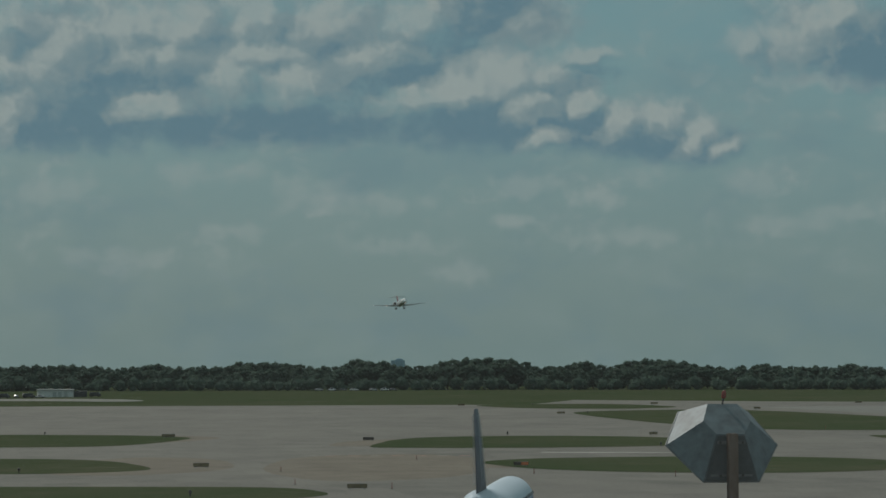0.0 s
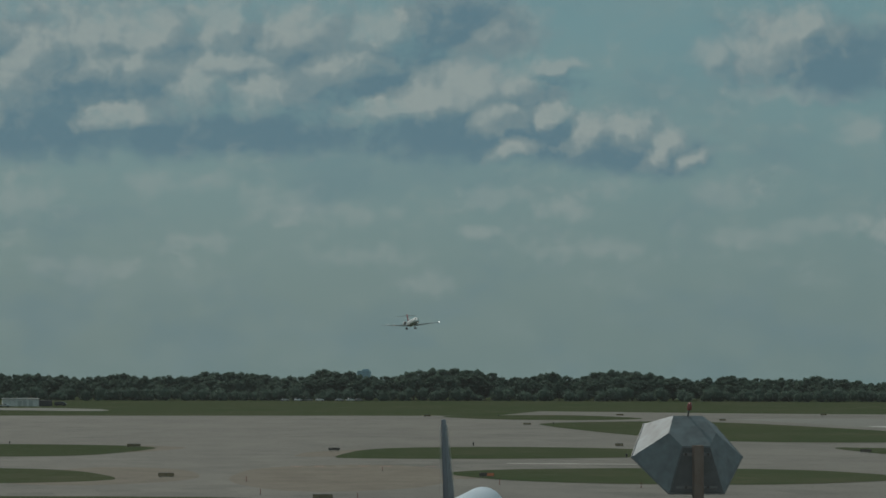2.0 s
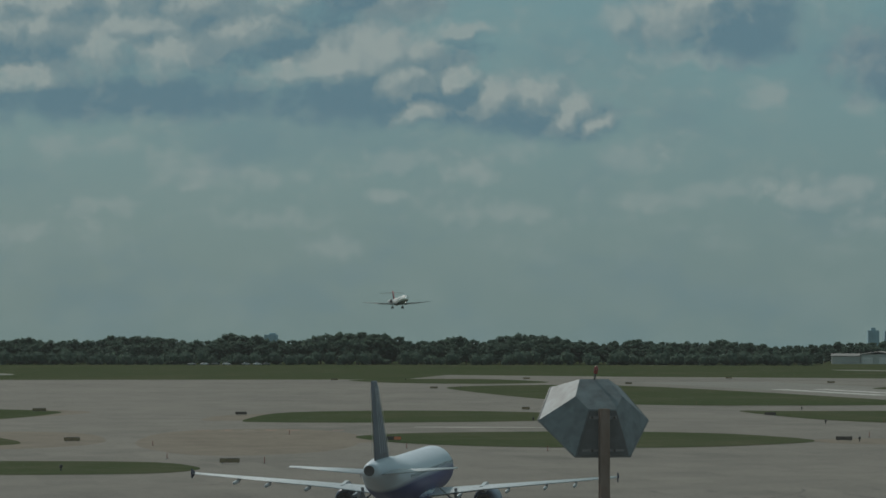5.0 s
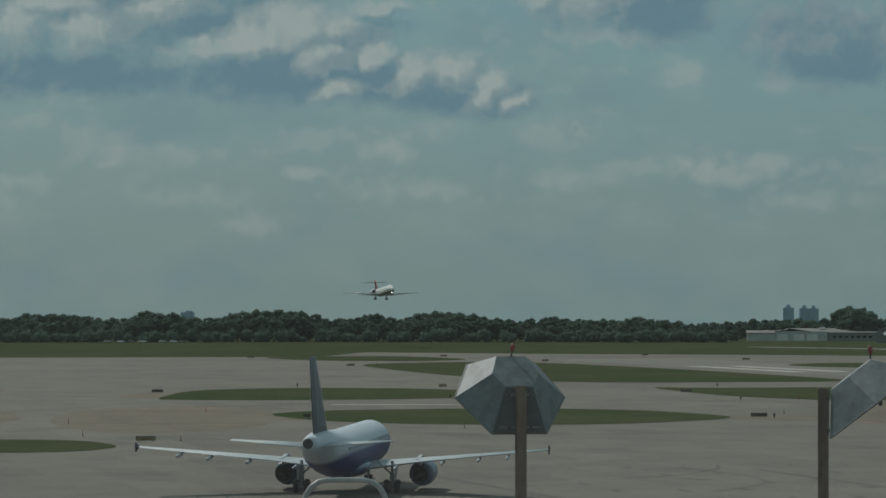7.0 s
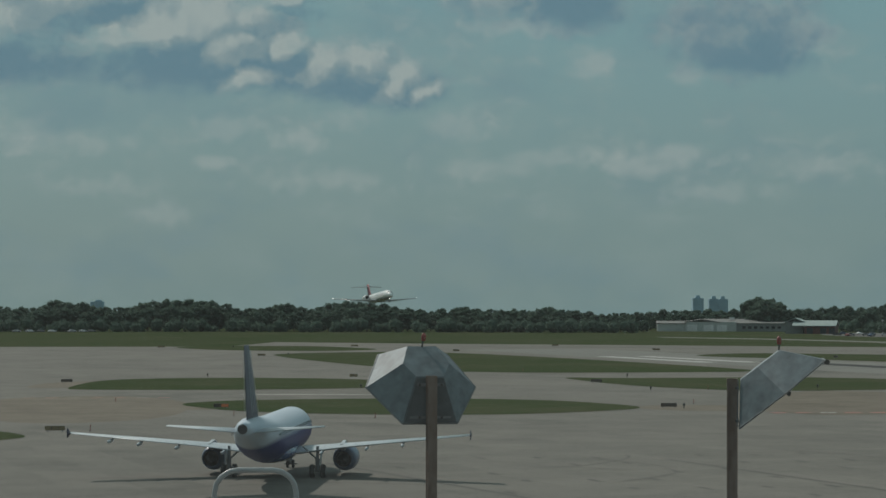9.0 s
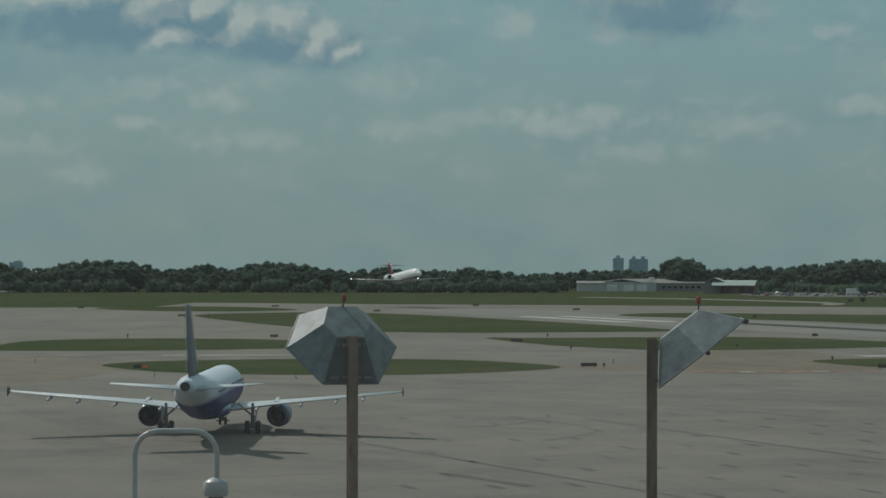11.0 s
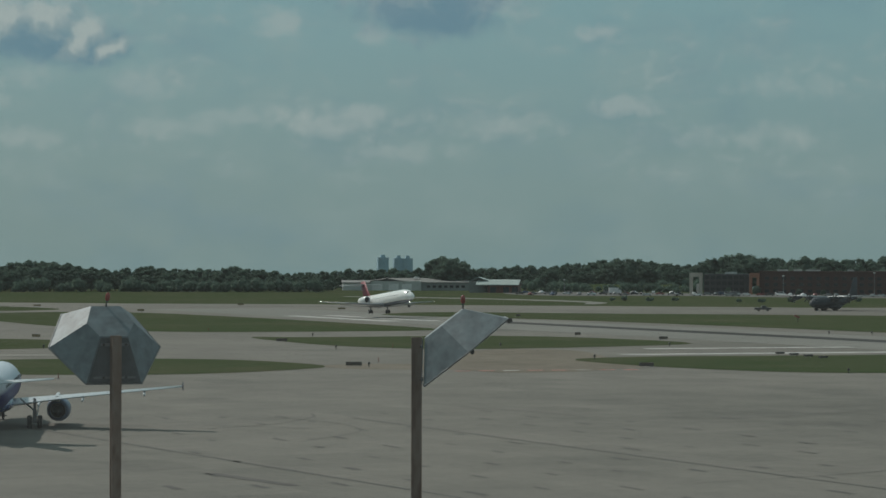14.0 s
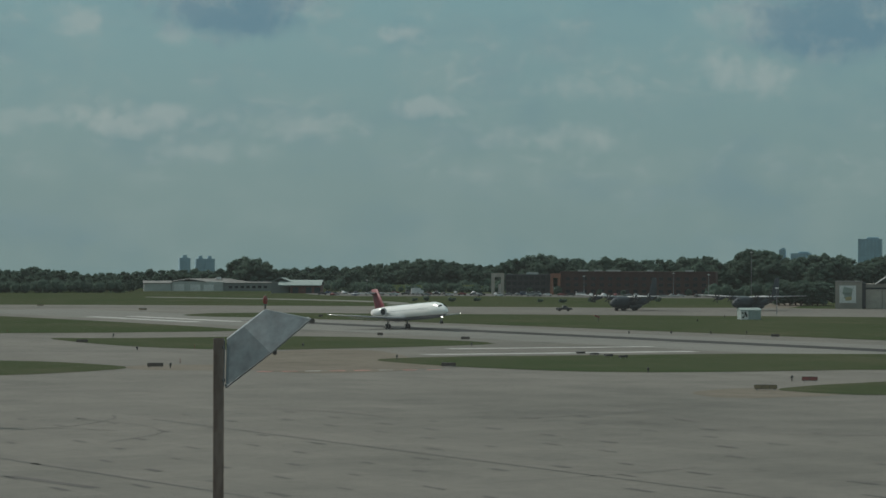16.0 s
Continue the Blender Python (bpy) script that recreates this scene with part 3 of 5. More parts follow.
def gear_leg(parent, x, y, top, r, axle, lean=0.0):
    bm = bmesh.new()
    rod(bm, (x, y, axle), (x + lean, y, top), r, seg=10)
    rod(bm, (x, y, axle + 0.05), (x, y, axle + (top - axle) * 0.5), r * 1.5, seg=10)
    rod(bm, (x - 0.6, y, axle), (x + 0.6, y, axle), r * 0.7)
    rod(bm, (x, y + 0.05, axle + (top - axle) * 0.45), (x + (-1.3 if x > 0 else 1.3 if x < 0 else 0), y + (0.9 if x == 0 else 0), top), r * 0.6)
    leg = part("landing_gear_leg", bm, GEAR, parent, "grey steel undercarriage leg")
    return leg


def nacelle(parent, x, y0, y1, z, r, material, label):
    n = y0 - y1
    tail = 0.66 if r > 1.05 else 0.78
    bm = lathe(bmesh.new(), [(y0 - 0.75, r * 0.74), (y0 - 0.25, r * 0.76), (y0, r * 0.84), (y0 - 0.12, r * 0.92), (y0 - n * 0.3, r), (y0 - n * 0.6, r * 0.96),
                             (y1, r * tail), (y1 + 0.1, r * (tail - 0.05)), (y1 + 0.9, r * (tail - 0.06))], Matrix.Translation((x, 0, z)), 28)
    bmesh.ops.recalc_face_normals(bm, faces=bm.faces)
    eng = part("engine", bm, material, parent, label, True)
    part("fan", lathe(bmesh.new(), [(y0 - 0.3, 0.02), (y0 - 0.7, r * 0.22), (y0 - 0.72, r * 0.75), (y0 - 0.9, r * 0.75)], Matrix.Translation((x, 0, z)), 20, True), PLANE_DARK, eng, "dark engine fan")
    part("exhaust", lathe(bmesh.new(), [(y1 + 0.9, r * (tail - 0.06)), (y1 + 0.5, r * 0.50), (y1 + 0.1, r * 0.42), (y1 - 0.05, r * 0.34), (y1 - 0.5, r * 0.06)], Matrix.Translation((x, 0, z)), 20, True), PLANE_DARK, eng, "dark metal exhaust cone")
    return eng


def cabin_windows(body, places, x, z, lean):
    first = part("cabin_window", box(bmesh.new(), (0.03, 0.18, 0.26)), CABIN_GLASS, body)
    first.matrix_basis = pose(x, places[0], z, 0, lean, 0)
    for y in places[1:]:
        o = new("cabin_window", first.data)
        o.parent, o.matrix_basis = body, pose(x, y, z, 0, lean, 0)


def build_taxiing_jet():
    jet = thing("taxiing_airliner", "white twin-engined airliner with dark blue belly, taxiing away on the apron", "airplane")
    prof = [(17.7, 3.2, 0.05, 0.05), (17.45, 3.25, 0.45, 0.42), (16.9, 3.32, 0.85, 0.82), (16.0, 3.45, 1.25, 1.25), (14.8, 3.6, 1.62, 1.68), (13.2, 3.66, 1.88, 1.86),
            (11.5, 3.60, 1.975, 1.90), (6, 3.60, 1.975, 1.90), (0, 3.60, 1.975, 1.90), (-6.5, 3.60, 1.975, 1.90), (-9, 3.84, 1.93, 1.82), (-11.5, 4.12, 1.78, 1.64),
            (-14, 4.45, 1.45, 1.38), (-16.5, 4.78, 1.0, 0.98), (-18.5, 5.0, 0.62, 0.62), (-19.6, 5.1, 0.42, 0.42)]
    bm = bmesh.new()
    rings = []
    for (a, b) in zip(prof, prof[1:]):
        n = max(1, int((a[0] - b[0]) / 1.0))
        rings += [tuple(a[i] + (b[i] - a[i]) * k / n for i in range(4)) for k in range(n)]
    loft(bm, hull(rings + [prof[-1]], 44))
    bmesh.ops.recalc_face_normals(bm, faces=bm.faces)
    body = part("fuselage", bm, JET_PAINT, jet, "white fuselage with dark blue belly", True)
    part("tail_cone_exhaust", lathe(bmesh.new(), [(-19.5, 0.40), (-19.75, 0.38), (-19.72, 0.05)], Matrix.Translation((0, 0, 5.1)), 18, True), PLANE_DARK, body, "dark auxiliary exhaust")
    part("belly_fairing", loft(bmesh.new(), hull([(7, 2.3, 0.6, 0.3), (5.5, 2.2, 1.7, 0.75), (0, 2.15, 1.95, 0.85), (-3.5, 2.2, 1.7, 0.75), (-5.5, 2.4, 0.6, 0.3)], 20)), PLANE_BLUE, body, "dark blue belly fairing", True)
    for s in (-1, 1):
        cabin_windows(body, [12.0 - k * 0.72 for k in range(34)], s * 1.952, 4.30, s * -14)
        part("cockpit_window", loft(bmesh.new(), [[Vector((s * 0.15, 16.45, 4.15)), Vector((s * 1.15, 15.55, 4.2)), Vector((s * 1.1, 15.2, 4.75)), Vector((s * 0.15, 15.6, 4.85))],
                                                  [Vector((s * 0.15, 16.55, 4.2)), Vector((s * 1.25, 15.6, 4.2)), Vector((s * 1.2, 15.2, 4.8)), Vector((s * 0.15, 15.7, 4.9))]]), WINDOW, body)
        w = wing("wing", [((s * 1.2, 6.4, 2.05), 6.9, 0.13), ((s * 2.0, 5.9, 2.12), 6.2, 0.125), ((s * 6.4, 3.4, 2.68), 3.9, 0.115), ((s * 17.0, -2.1, 3.85), 1.5, 0.10)], PLANE_GREY, jet, label="pale grey swept wing")
        part("wingtip_fence", loft(bmesh.new(), [[Vector((s * (17.0 + o), -2.3, 3.86)), Vector((s * (17.0 + o), -3.6, 4.28)), Vector((s * (17.0 + o), -3.8, 4.0)), Vector((s * (17.0 + o), -3.6, 3.5))] for o in (0, 0.07)]), PLANE_NAVY, w, "dark wingtip fence")
        for x, y in ((4.2, -1.2), (8.1, -1.5), (11.2, -2.3), (13.6, -3.0)):
            z = 2.1 + (x - 4) * 0.105
            pod = hull([(y + 2.2, z + 0.3, 0.02, 0.02), (y + 1.2, z + 0.10, 0.13, 0.17), (y - 0.3, z + 0.04, 0.12, 0.15), (y - 1.1, z + 0.08, 0.02, 0.03)], 10)
            part("flap_fairing", loft(bmesh.new(), [[p + Vector((s * x, 0, 0)) for p in ring] for ring in pod]), PLANE_GREY, w, "", True)
        wing("tailplane", [((s * 0.5, -13.9, 4.75), 4.3, 0.10), ((s * 6.2, -17.1, 5.25), 1.4, 0.09)], PLANE_GREY, jet, label="pale grey tailplane")
        nacelle(jet, s * 5.75, 7.2, 2.4, 1.42, 1.12, NACELLE, "dark blue underwing engine")
        part("pylon", loft(bmesh.new(), [[Vector((s * 5.75 + o, 6.2, 2.5)), Vector((s * 5.75 + o, 4.0, 3.0)), Vector((s * 5.75 + o, 1.0, 2.8)), Vector((s * 5.75 + o, 2.6, 2.2))] for o in (-0.15, 0.15)]), PLANE_GREY, jet)
        leg = gear_leg(jet, s * 3.8, 0, 2.7, 0.13, 0.58)
        wheel(leg, s * 3.8, 0, 0.58, 0.58, 0.42, 0.93)
        part("gear_door", box(bmesh.new(), (0.06, 1.1, 1.3), pose(s * 4.1, 0, 1.75, 0, s * 6, 0)), PLANE_GREY, leg)
    fin = wing("fin", [((0, -10.6, 5.4), 6.6, 0.10), ((0, -11.4, 5.9), 6.0, 0.10), ((0, -16.6, 11.6), 2.4, 0.09)], FIN_GREY, jet, True, "dark grey-blue fin with pale stripes")
    for k in range(5):
        u = 0.12 + 0.16 * k
        z0, z1 = 6.2, 11.2
        y0, y1 = -11.4 - 6.0 * u - 0.2, -16.2 - 2.4 * u - 0.1
        for s in (-1, 1):
            part("fin_stripe", loft(bmesh.new(), [[Vector((s * 0.335 * (1 - 0.4 * q) * (1 - 0.30 * abs(u - 0.35)) + s * o, y0 + (y1 - y0) * q - w, z0 + (z1 - z0) * q)) for o, w in ((0, 0), (0.01, 0), (0.01, 0.08), (0, 0.08))] for q in (0, 1)]), PLANE_GREY, fin, "pale stripe")
    leg = gear_leg(jet, 0, 12.64, 2.2, 0.09, 0.38)
    wheel(leg, 0, 12.64, 0.38, 0.38, 0.22, 0.5)
    return jet


def build_landing_jet():
    jet = thing("landing_airliner", "white rear-engined airliner with red T-tail, coming in to land nose up", "airplane")
    prof = [(24.9, 2.75, 0.05, 0.05), (24.6, 2.8, 0.42, 0.42), (23.9, 2.92, 0.8, 0.82), (22.7, 3.1, 1.2, 1.22), (21.2, 3.25, 1.5, 1.55), (19.5, 3.3, 1.65, 1.72), (17.5, 3.3, 1.67, 1.78),
            (8, 3.3, 1.67, 1.78), (0, 3.3, 1.67, 1.78), (-5.5, 3.3, 1.67, 1.78), (-9, 3.45, 1.6, 1.62), (-12, 3.8, 1.3, 1.25), (-14.5, 4.1, 0.85, 0.85), (-16.8, 4.3, 0.12, 0.45)]
    rings = []
    prof = [(y if y > -4 else y + 5.0, z + 0.45, w * 1.06, h * 1.06) for y, z, w, h in prof]
    for (a, b) in zip(prof, prof[1:]):
        n = max(1, int((a[0] - b[0]) / 1.5))
        rings += [tuple(a[i] + (b[i] - a[i]) * k / n for i in range(4)) for k in range(n)]
    bm = loft(bmesh.new(), hull(rings + [prof[-1]], 36))
    bmesh.ops.recalc_face_normals(bm, faces=bm.faces)
    body = part("fuselage", bm, LANDER_PAINT, jet, "glossy white fuselage", True)
    for s in (-1, 1):
        cabin_windows(body, [18.5 - k * 0.78 for k in range(26)], s * 1.735, 4.18, s * -13)
        part("cockpit_window", box(bmesh.new(), (0.9, 0.5, 0.42), pose(s * 0.62, 22.75, 4.48, -32, s * 22, s * -28), 0.05), WINDOW, body)
        w = wing("wing", [((s * 1.0, 7.2, 2.4), 7.6, 0.14), ((s * 1.8, 6.7, 2.44), 6.9, 0.14), ((s * 5.2, 4.7, 2.66), 4.5, 0.14), ((s * 16.85, -0.9, 3.65), 1.4, 0.12)], WING_DARK, jet, label="grey swept wing with flaps down")
        wing("flap", [((s * 2.2, 0.4, 2.2), 1.7, 0.10), ((s * 5.2, 0.35, 2.3), 1.5, 0.10), ((s * 11.0, -0.9, 2.85), 1.0, 0.10)], WING_DARK, w, label="lowered flap")
        part("wingtip_light", lathe(bmesh.new(), [(-0.1, 0.02), (-0.06, 0.06), (0.04, 0.07), (0.12, 0.03)], Matrix.Translation((s * 16.8, -0.75, 3.68)), 10, True), BEACON, w, "lit white wingtip light")
        wing("tailplane", [((0, -10.4, 9.05), 3.2, 0.10), ((s * 6.1, -13.2, 8.95), 1.4, 0.09)], PLANE_GREY, jet, label="pale grey tailplane")
        nacelle(jet, s * 2.85, -1.3, -6.6, 4.2, 1.0, PLANE_WHITE, "white rear-mounted engine with dark intake")
        part("pylon", box(bmesh.new(), (1.0, 3.6, 0.35), pose(s * 1.75, -3.8, 4.2), 0.1), PLANE_WHITE, jet)
        leg = gear_leg(jet, s * 2.54, 0, 2.5, 0.12, 0.80)
        wheel(leg, s * 2.54, 0, 0.80, 0.55, 0.4, 0.72)
    wing("fin", [((0, -5.4, 5.0), 6.0, 0.10), ((0, -6.6, 5.8), 5.2, 0.10), ((0, -10.2, 9.95), 3.4, 0.09)], PLANE_RED, jet, True, "red swept fin")
    leg = gear_leg(jet, 0, 22.05, 2.4, 0.09, 0.96)
    wheel(leg, 0, 22.05, 0.96, 0.36, 0.2, 0.4)
    part("landing_light", lathe(bmesh.new(), [(-0.1, 0.1), (0.1, 0.16), (0.14, 0.14), (0.16, 0.02)], Matrix.Translation((0, 22.4, 2.1)), 12, True), BEACON, leg, "bright landing light")
    return jet


taxi_jet = build_taxiing_jet()
landing_jet = build_landing_jet()


# ------------------------------------------------------------------ apron floodlights
def build_floodlight(az, dist, top, aim):
    x, y, _ = polar(az, dist)
    lamp = thing("floodlight", "apron floodlight with a folded galvanised hood on a rusty steel pole", "floodlight", pose(x, y, 0, 0, 0, -aim), "apron floodlights")
    bm = bmesh.new()
    box(bm, (0.21, 0.035, top), pose(0, -0.22, top / 2))
    box(bm, (0.21, 0.035, top), pose(0, -0.02, top / 2))
    box(bm, (0.05, 0.17, top), pose(0.02, -0.12, top / 2))
    part("pole", bm, POLE, lamp, "rust-stained steel pole")
    part("base_plate", boxed(0, -0.12, 0, 0.5, 0.5, 0.04, 0.01), POLE, lamp)
    T, P, B, W, M = (0.33, 0.90, 0.63), (0.31, 0.06, -0.02), (0.62, 0.04, -1.06), (1.26, 0.99, -0.29), (0.80, 1.87, 0.43)
    at = lambda p, s: Vector((s * p[0], p[1], p[2] + top))
    bm = bmesh.new()
    Q = (0.53, 0.42, 0.26)
    v = {(k, s): bm.verts.new(at(p, s)) for k, p in zip("TPBWMQ", (T, P, B, W, M, Q)) for s in (-1, 1)}
    for s in (-1, 1):
        for tri in ("PQW", "PWB", "QTW", "TMW"):
            bm.faces.new([v[k, s] for k in (tri if s > 0 else tri[::-1])])
    for a, b in ("PB", "QP", "TQ", "MT"):
        bm.faces.new((v[a, -1], v[a, 1], v[b, 1], v[b, -1]))
    bmesh.ops.recalc_face_normals(bm, faces=bm.faces)
    bmesh.ops.solidify(bm, geom=bm.faces[:], thickness=0.03)
    hood = part("hood", bm, HOOD, lamp, "folded galvanised sheet metal hood")
    # plate added over the back panel to draw the shade of the recess
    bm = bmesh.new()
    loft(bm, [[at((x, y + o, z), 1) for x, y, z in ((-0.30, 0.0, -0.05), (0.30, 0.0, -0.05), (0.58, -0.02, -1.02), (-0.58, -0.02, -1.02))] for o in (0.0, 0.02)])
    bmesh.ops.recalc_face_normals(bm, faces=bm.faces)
    part("shade_plate", bm, SHADE_PLATE, hood, "dark plate that draws the recess shade behind the pole")
    rim = [at(B, -1), at(B, 1), at(W, 1), at(M, 1), at(M, -1), at(W, -1)]
    bm = bmesh.new()
    for a, b in zip(rim, rim[1:] + rim[:1]):
        rod(bm, a, b, 0.02, seg=6)
    part("rim", bm, RIM, hood, "dark rolled rim")
    bm = bmesh.new()
    bm.faces.new([bm.verts.new(Vector((p.x * 0.86, p.y * 0.86 + 0.06, (p.z - top) * 0.86 + top + 0.02))) for p in rim])
    part("lens", bm, WINDOW, hood, "dark glass over the lamps")
    for z in (-0.2, -0.92):
        part("bracket", box(bmesh.new(), (0.95 if z < -0.5 else 0.62, 0.05, 0.07), pose(0, 0.0, top + z), 0.01), RIM, lamp)
        for s in (-1, 1):
            part("bolt", rod(bmesh.new(), (s * 0.25, -0.05, top + z), (s * 0.25, -0.02, top + z), 0.03), BLACK, lamp)
    stem = part("lamp_stem", rod(bmesh.new(), (0.0, 0.9, top + 0.6), (0.03, 0.9, top + 0.76), 0.02), BLACK, lamp)
    red = lathe(bmesh.new(), [(0, 0.035), (0.02, 0.05), (0.11, 0.055), (0.16, 0.04), (0.185, 0.01)], Matrix.Translation((0.03, 0.9, top + 0.75)) @ pose(0, 0, 0, 90, 0, 0) @ pose(0, 0, 0, 0, 0, -8), 14, True)
    part("obstruction_lamp", red, RED_LAMP, lamp, "red glass obstruction lamp", True)
    part("catch", box(bmesh.new(), (0.09, 0.12, 0.1), Matrix.Translation(at(M, 1) + Vector((-0.02, 0.03, -0.04))), 0.02), BLACK, lamp)
    part("catch", box(bmesh.new(), (0.07, 0.09, 0.12), Matrix.Translation((at(W, 1) + at(M, 1)) / 2 + Vector((0, -0.35, -0.35))), 0.02), BLACK, lamp)
    return lamp


build_floodlight(6.59, 55.0, 13.354, -6.0)
build_floodlight(13.63, 55.0, 13.32, 103.0)


def build_hoop():
    x, y, _ = polar(2.58, 26.0)
    hoop = thing("conduit_hoop", "white painted bent conduit with a drum fitting, on the lower roof", "conduit", pose(x, y, 9.68, 0, 0, -2.6))
    w, zt, r = 0.425, 3.53, 0.24
    path = [(-w, 0, 0), (-w, 0, zt - r)] + [(-w + r - r * math.cos(a), 0, zt - r + r * math.sin(a)) for a in (0.4, 0.8, 1.2, 1.57)]
    path += [(w - r + r * math.sin(a), 0, zt - r + r * math.cos(a)) for a in (0.0, 0.4, 0.8, 1.2, 1.57)] + [(w, 0, 3.02)]
    cu = bpy.data.curves.new("bent_pipe", "CURVE")
    cu.dimensions, cu.bevel_depth, cu.bevel_resolution = "3D", 0.028, 4
    sp = cu.splines.new("POLY")
    sp.points.add(len(path) - 1)
    for p, q in zip(sp.points, path):
        p.co = (*q, 1)
    cu.materials.append(PIPE)
    tmp = bpy.data.objects.new("tmp", cu)
    me = bpy.data.meshes.new_from_object(tmp)
    bpy.data.objects.remove(tmp)
    me.shade_smooth()
    pipe = new("bent_pipe", me)
    pipe.parent = hoop
    drum = lathe(bmesh.new(), [(0, 0.05), (0.01, 0.115), (0.03, 0.128), (0.15, 0.128), (0.17, 0.10), (0.2, 0.05)], Matrix.Translation((w - 0.01, 0, 2.84)) @ pose(0, 0, 0, 90, 0, 0), 20, True)
    part("drum_fitting", drum, PIPE, hoop, "white drum-shaped fitting", True)
    part("neck", lathe(bmesh.new(), [(0, 0.075), (0.05, 0.085), (0.1, 0.05), (2.9, 0.05)], Matrix.Translation((w - 0.01, 0, 2.84)) @ pose(0, 0, 0, -90, 0, 0), 14, True), BLACK, hoop, "dark neck below the drum")


build_hoop()


# ------------------------------------------------------------------ woods
def leafy(bm, rnd, centre, radius, count, size):
    """A ragged clump: small bent leaf sprays round a lobe."""
    for _ in range(count):
        d = Vector((rnd.gauss(0, 1), rnd.gauss(0, 1), rnd.gauss(0.15, 1))).normalized()
        p = Vector(centre) + Vector((d.x * radius[0], d.y * radius[1], d.z * radius[2])) * rnd.uniform(0.72, 1.08)
        q = d.to_track_quat("Z", "Y").to_matrix() @ Euler((rnd.uniform(-0.9, 0.9), rnd.uniform(-0.9, 0.9), rnd.uniform(0, 6.3))).to_matrix()
        s = size * rnd.uniform(0.6, 1.3)
        v = [bm.verts.new(p + q @ Vector(c) * s) for c in ((-1, -0.5, -0.15), (0.1, -0.65, 0.2), (1, 0.1, -0.2), (0.2, 0.7, 0.15), (-0.7, 0.5, -0.1))]
        bm.faces.new(v)


def build_tree_kind(seed):
    """A broad-leaved tree of unit height 10 m: trunk with limbs, and a crown of lobes."""
    rnd = random.Random(seed)
    tree = thing("tree", "broad-leaved tree with a dense dark green crown at the wood's edge", "tree", None, "wood along the airfield")
    bm = bmesh.new()
    rod(bm, (0, 0, -0.2), (0.1, 0, 2.2), 0.32, 0.22, 7)
    rod(bm, (0.1, 0, 2.2), (0.2, 0.1, 5.5), 0.22, 0.10, 6)
    lobes = []
    turn = rnd.uniform(0, 6.3)
    for k in range(30):
        u = (k + 0.5) / 30
        h = 1.4 + 7.3 * u
        a = turn + k * 2.39996 + rnd.uniform(-0.35, 0.35)
        w = 3.5 * math.sqrt(max(0.0, 1 - ((h - 4.4) / 4.9) ** 2)) * rnd.uniform(0.78, 1.05)
        r = rnd.uniform(0.85, 1.45)
        c = (w * math.cos(a), w * math.sin(a), h + rnd.uniform(-0.3, 0.3))
        lobes.append((c, r))
        if k % 3 == 0:
            rod(bm, (0.1, 0, min(h - 0.8, 4.5)), (c[0] * 0.8, c[1] * 0.8, h - 0.2), 0.10, 0.04, 5)
    lobes += [((0.2, 0, 8.9), 1.15), ((0, 0, 6.6), 2.3), ((0, 0, 4.0), 2.6)]
    part("trunk", bm, BARK, tree, "brown trunk with limbs")
    bm = bmesh.new()
    for c, r in lobes:
        rr = (r * 1.05, r * 1.05, r * 0.82)
        bmesh.ops.create_icosphere(bm, subdivisions=1, radius=1.0, matrix=Matrix.Translation(c) @ Matrix.Diagonal((rr[0] * 0.86, rr[1] * 0.86, rr[2] * 0.86, 1)))
        leafy(bm, rnd, c, rr, 40, 0.30)
    for v in bm.verts:
        v.co += noise.noise_vector(v.co * 0.9 + Vector((seed, 0, 0))) * 0.30
    part("crown", bm, LEAF, tree, "dense dark green leaves")
    return tree


# the wood's skyline: azimuth, height of the tree tops (metres)
SKYLINE = [(-12, 13), (-10.1, 12.3), (-8.8, 13.7), (-7.4, 12.2), (-6.7, 13.6), (-5.9, 12.7), (-5, 12.6), (-4.6, 15), (-4.2, 14.7), (-3.4, 13.4), (-2.4, 12.5), (-1.95, 16.3),
           (-1.55, 15.5), (-1.06, 13.7), (-0.4, 12.2), (0.2, 16.7), (1.0, 16.7), (1.63, 16.5), (2.15, 12.4), (2.54, 12.1), (3.2, 14.8), (3.84, 12.5), (4.5, 16.1), (5.0, 15.5),
           (5.8, 13.8), (6.57, 11.1), (7.35, 13.6), (8.0, 12.4), (8.8, 11.9), (9.3, 13.1), (10.1, 11.1), (10.7, 9.8), (11.4, 10.5), (12.0, 12.1), (13.4, 12.2), (13.7, 13.1), (14.05, 19.3)]
SKYLINE_EAST = [(14.35, 18.7), (14.8, 11.7), (15.4, 13.7), (16.0, 14.7), (16.5, 13.4), (17.2, 15.2), (17.8, 17.3), (18.7, 18), (19.1, 15.3), (19.6, 14.5), (20.2, 16.9),
                (20.8, 20.8), (21.3, 19), (22.0, 18.1), (22.8, 19.1), (23.5, 17.6), (24.7, 19.8), (25.2, 16.2), (25.7, 24.2), (26.2, 22.2), (26.6, 18.4), (27.1, 20.2),
                (27.6, 22), (28.15, 16.4), (28.8, 20.8), (30.5, 20), (34, 18)]


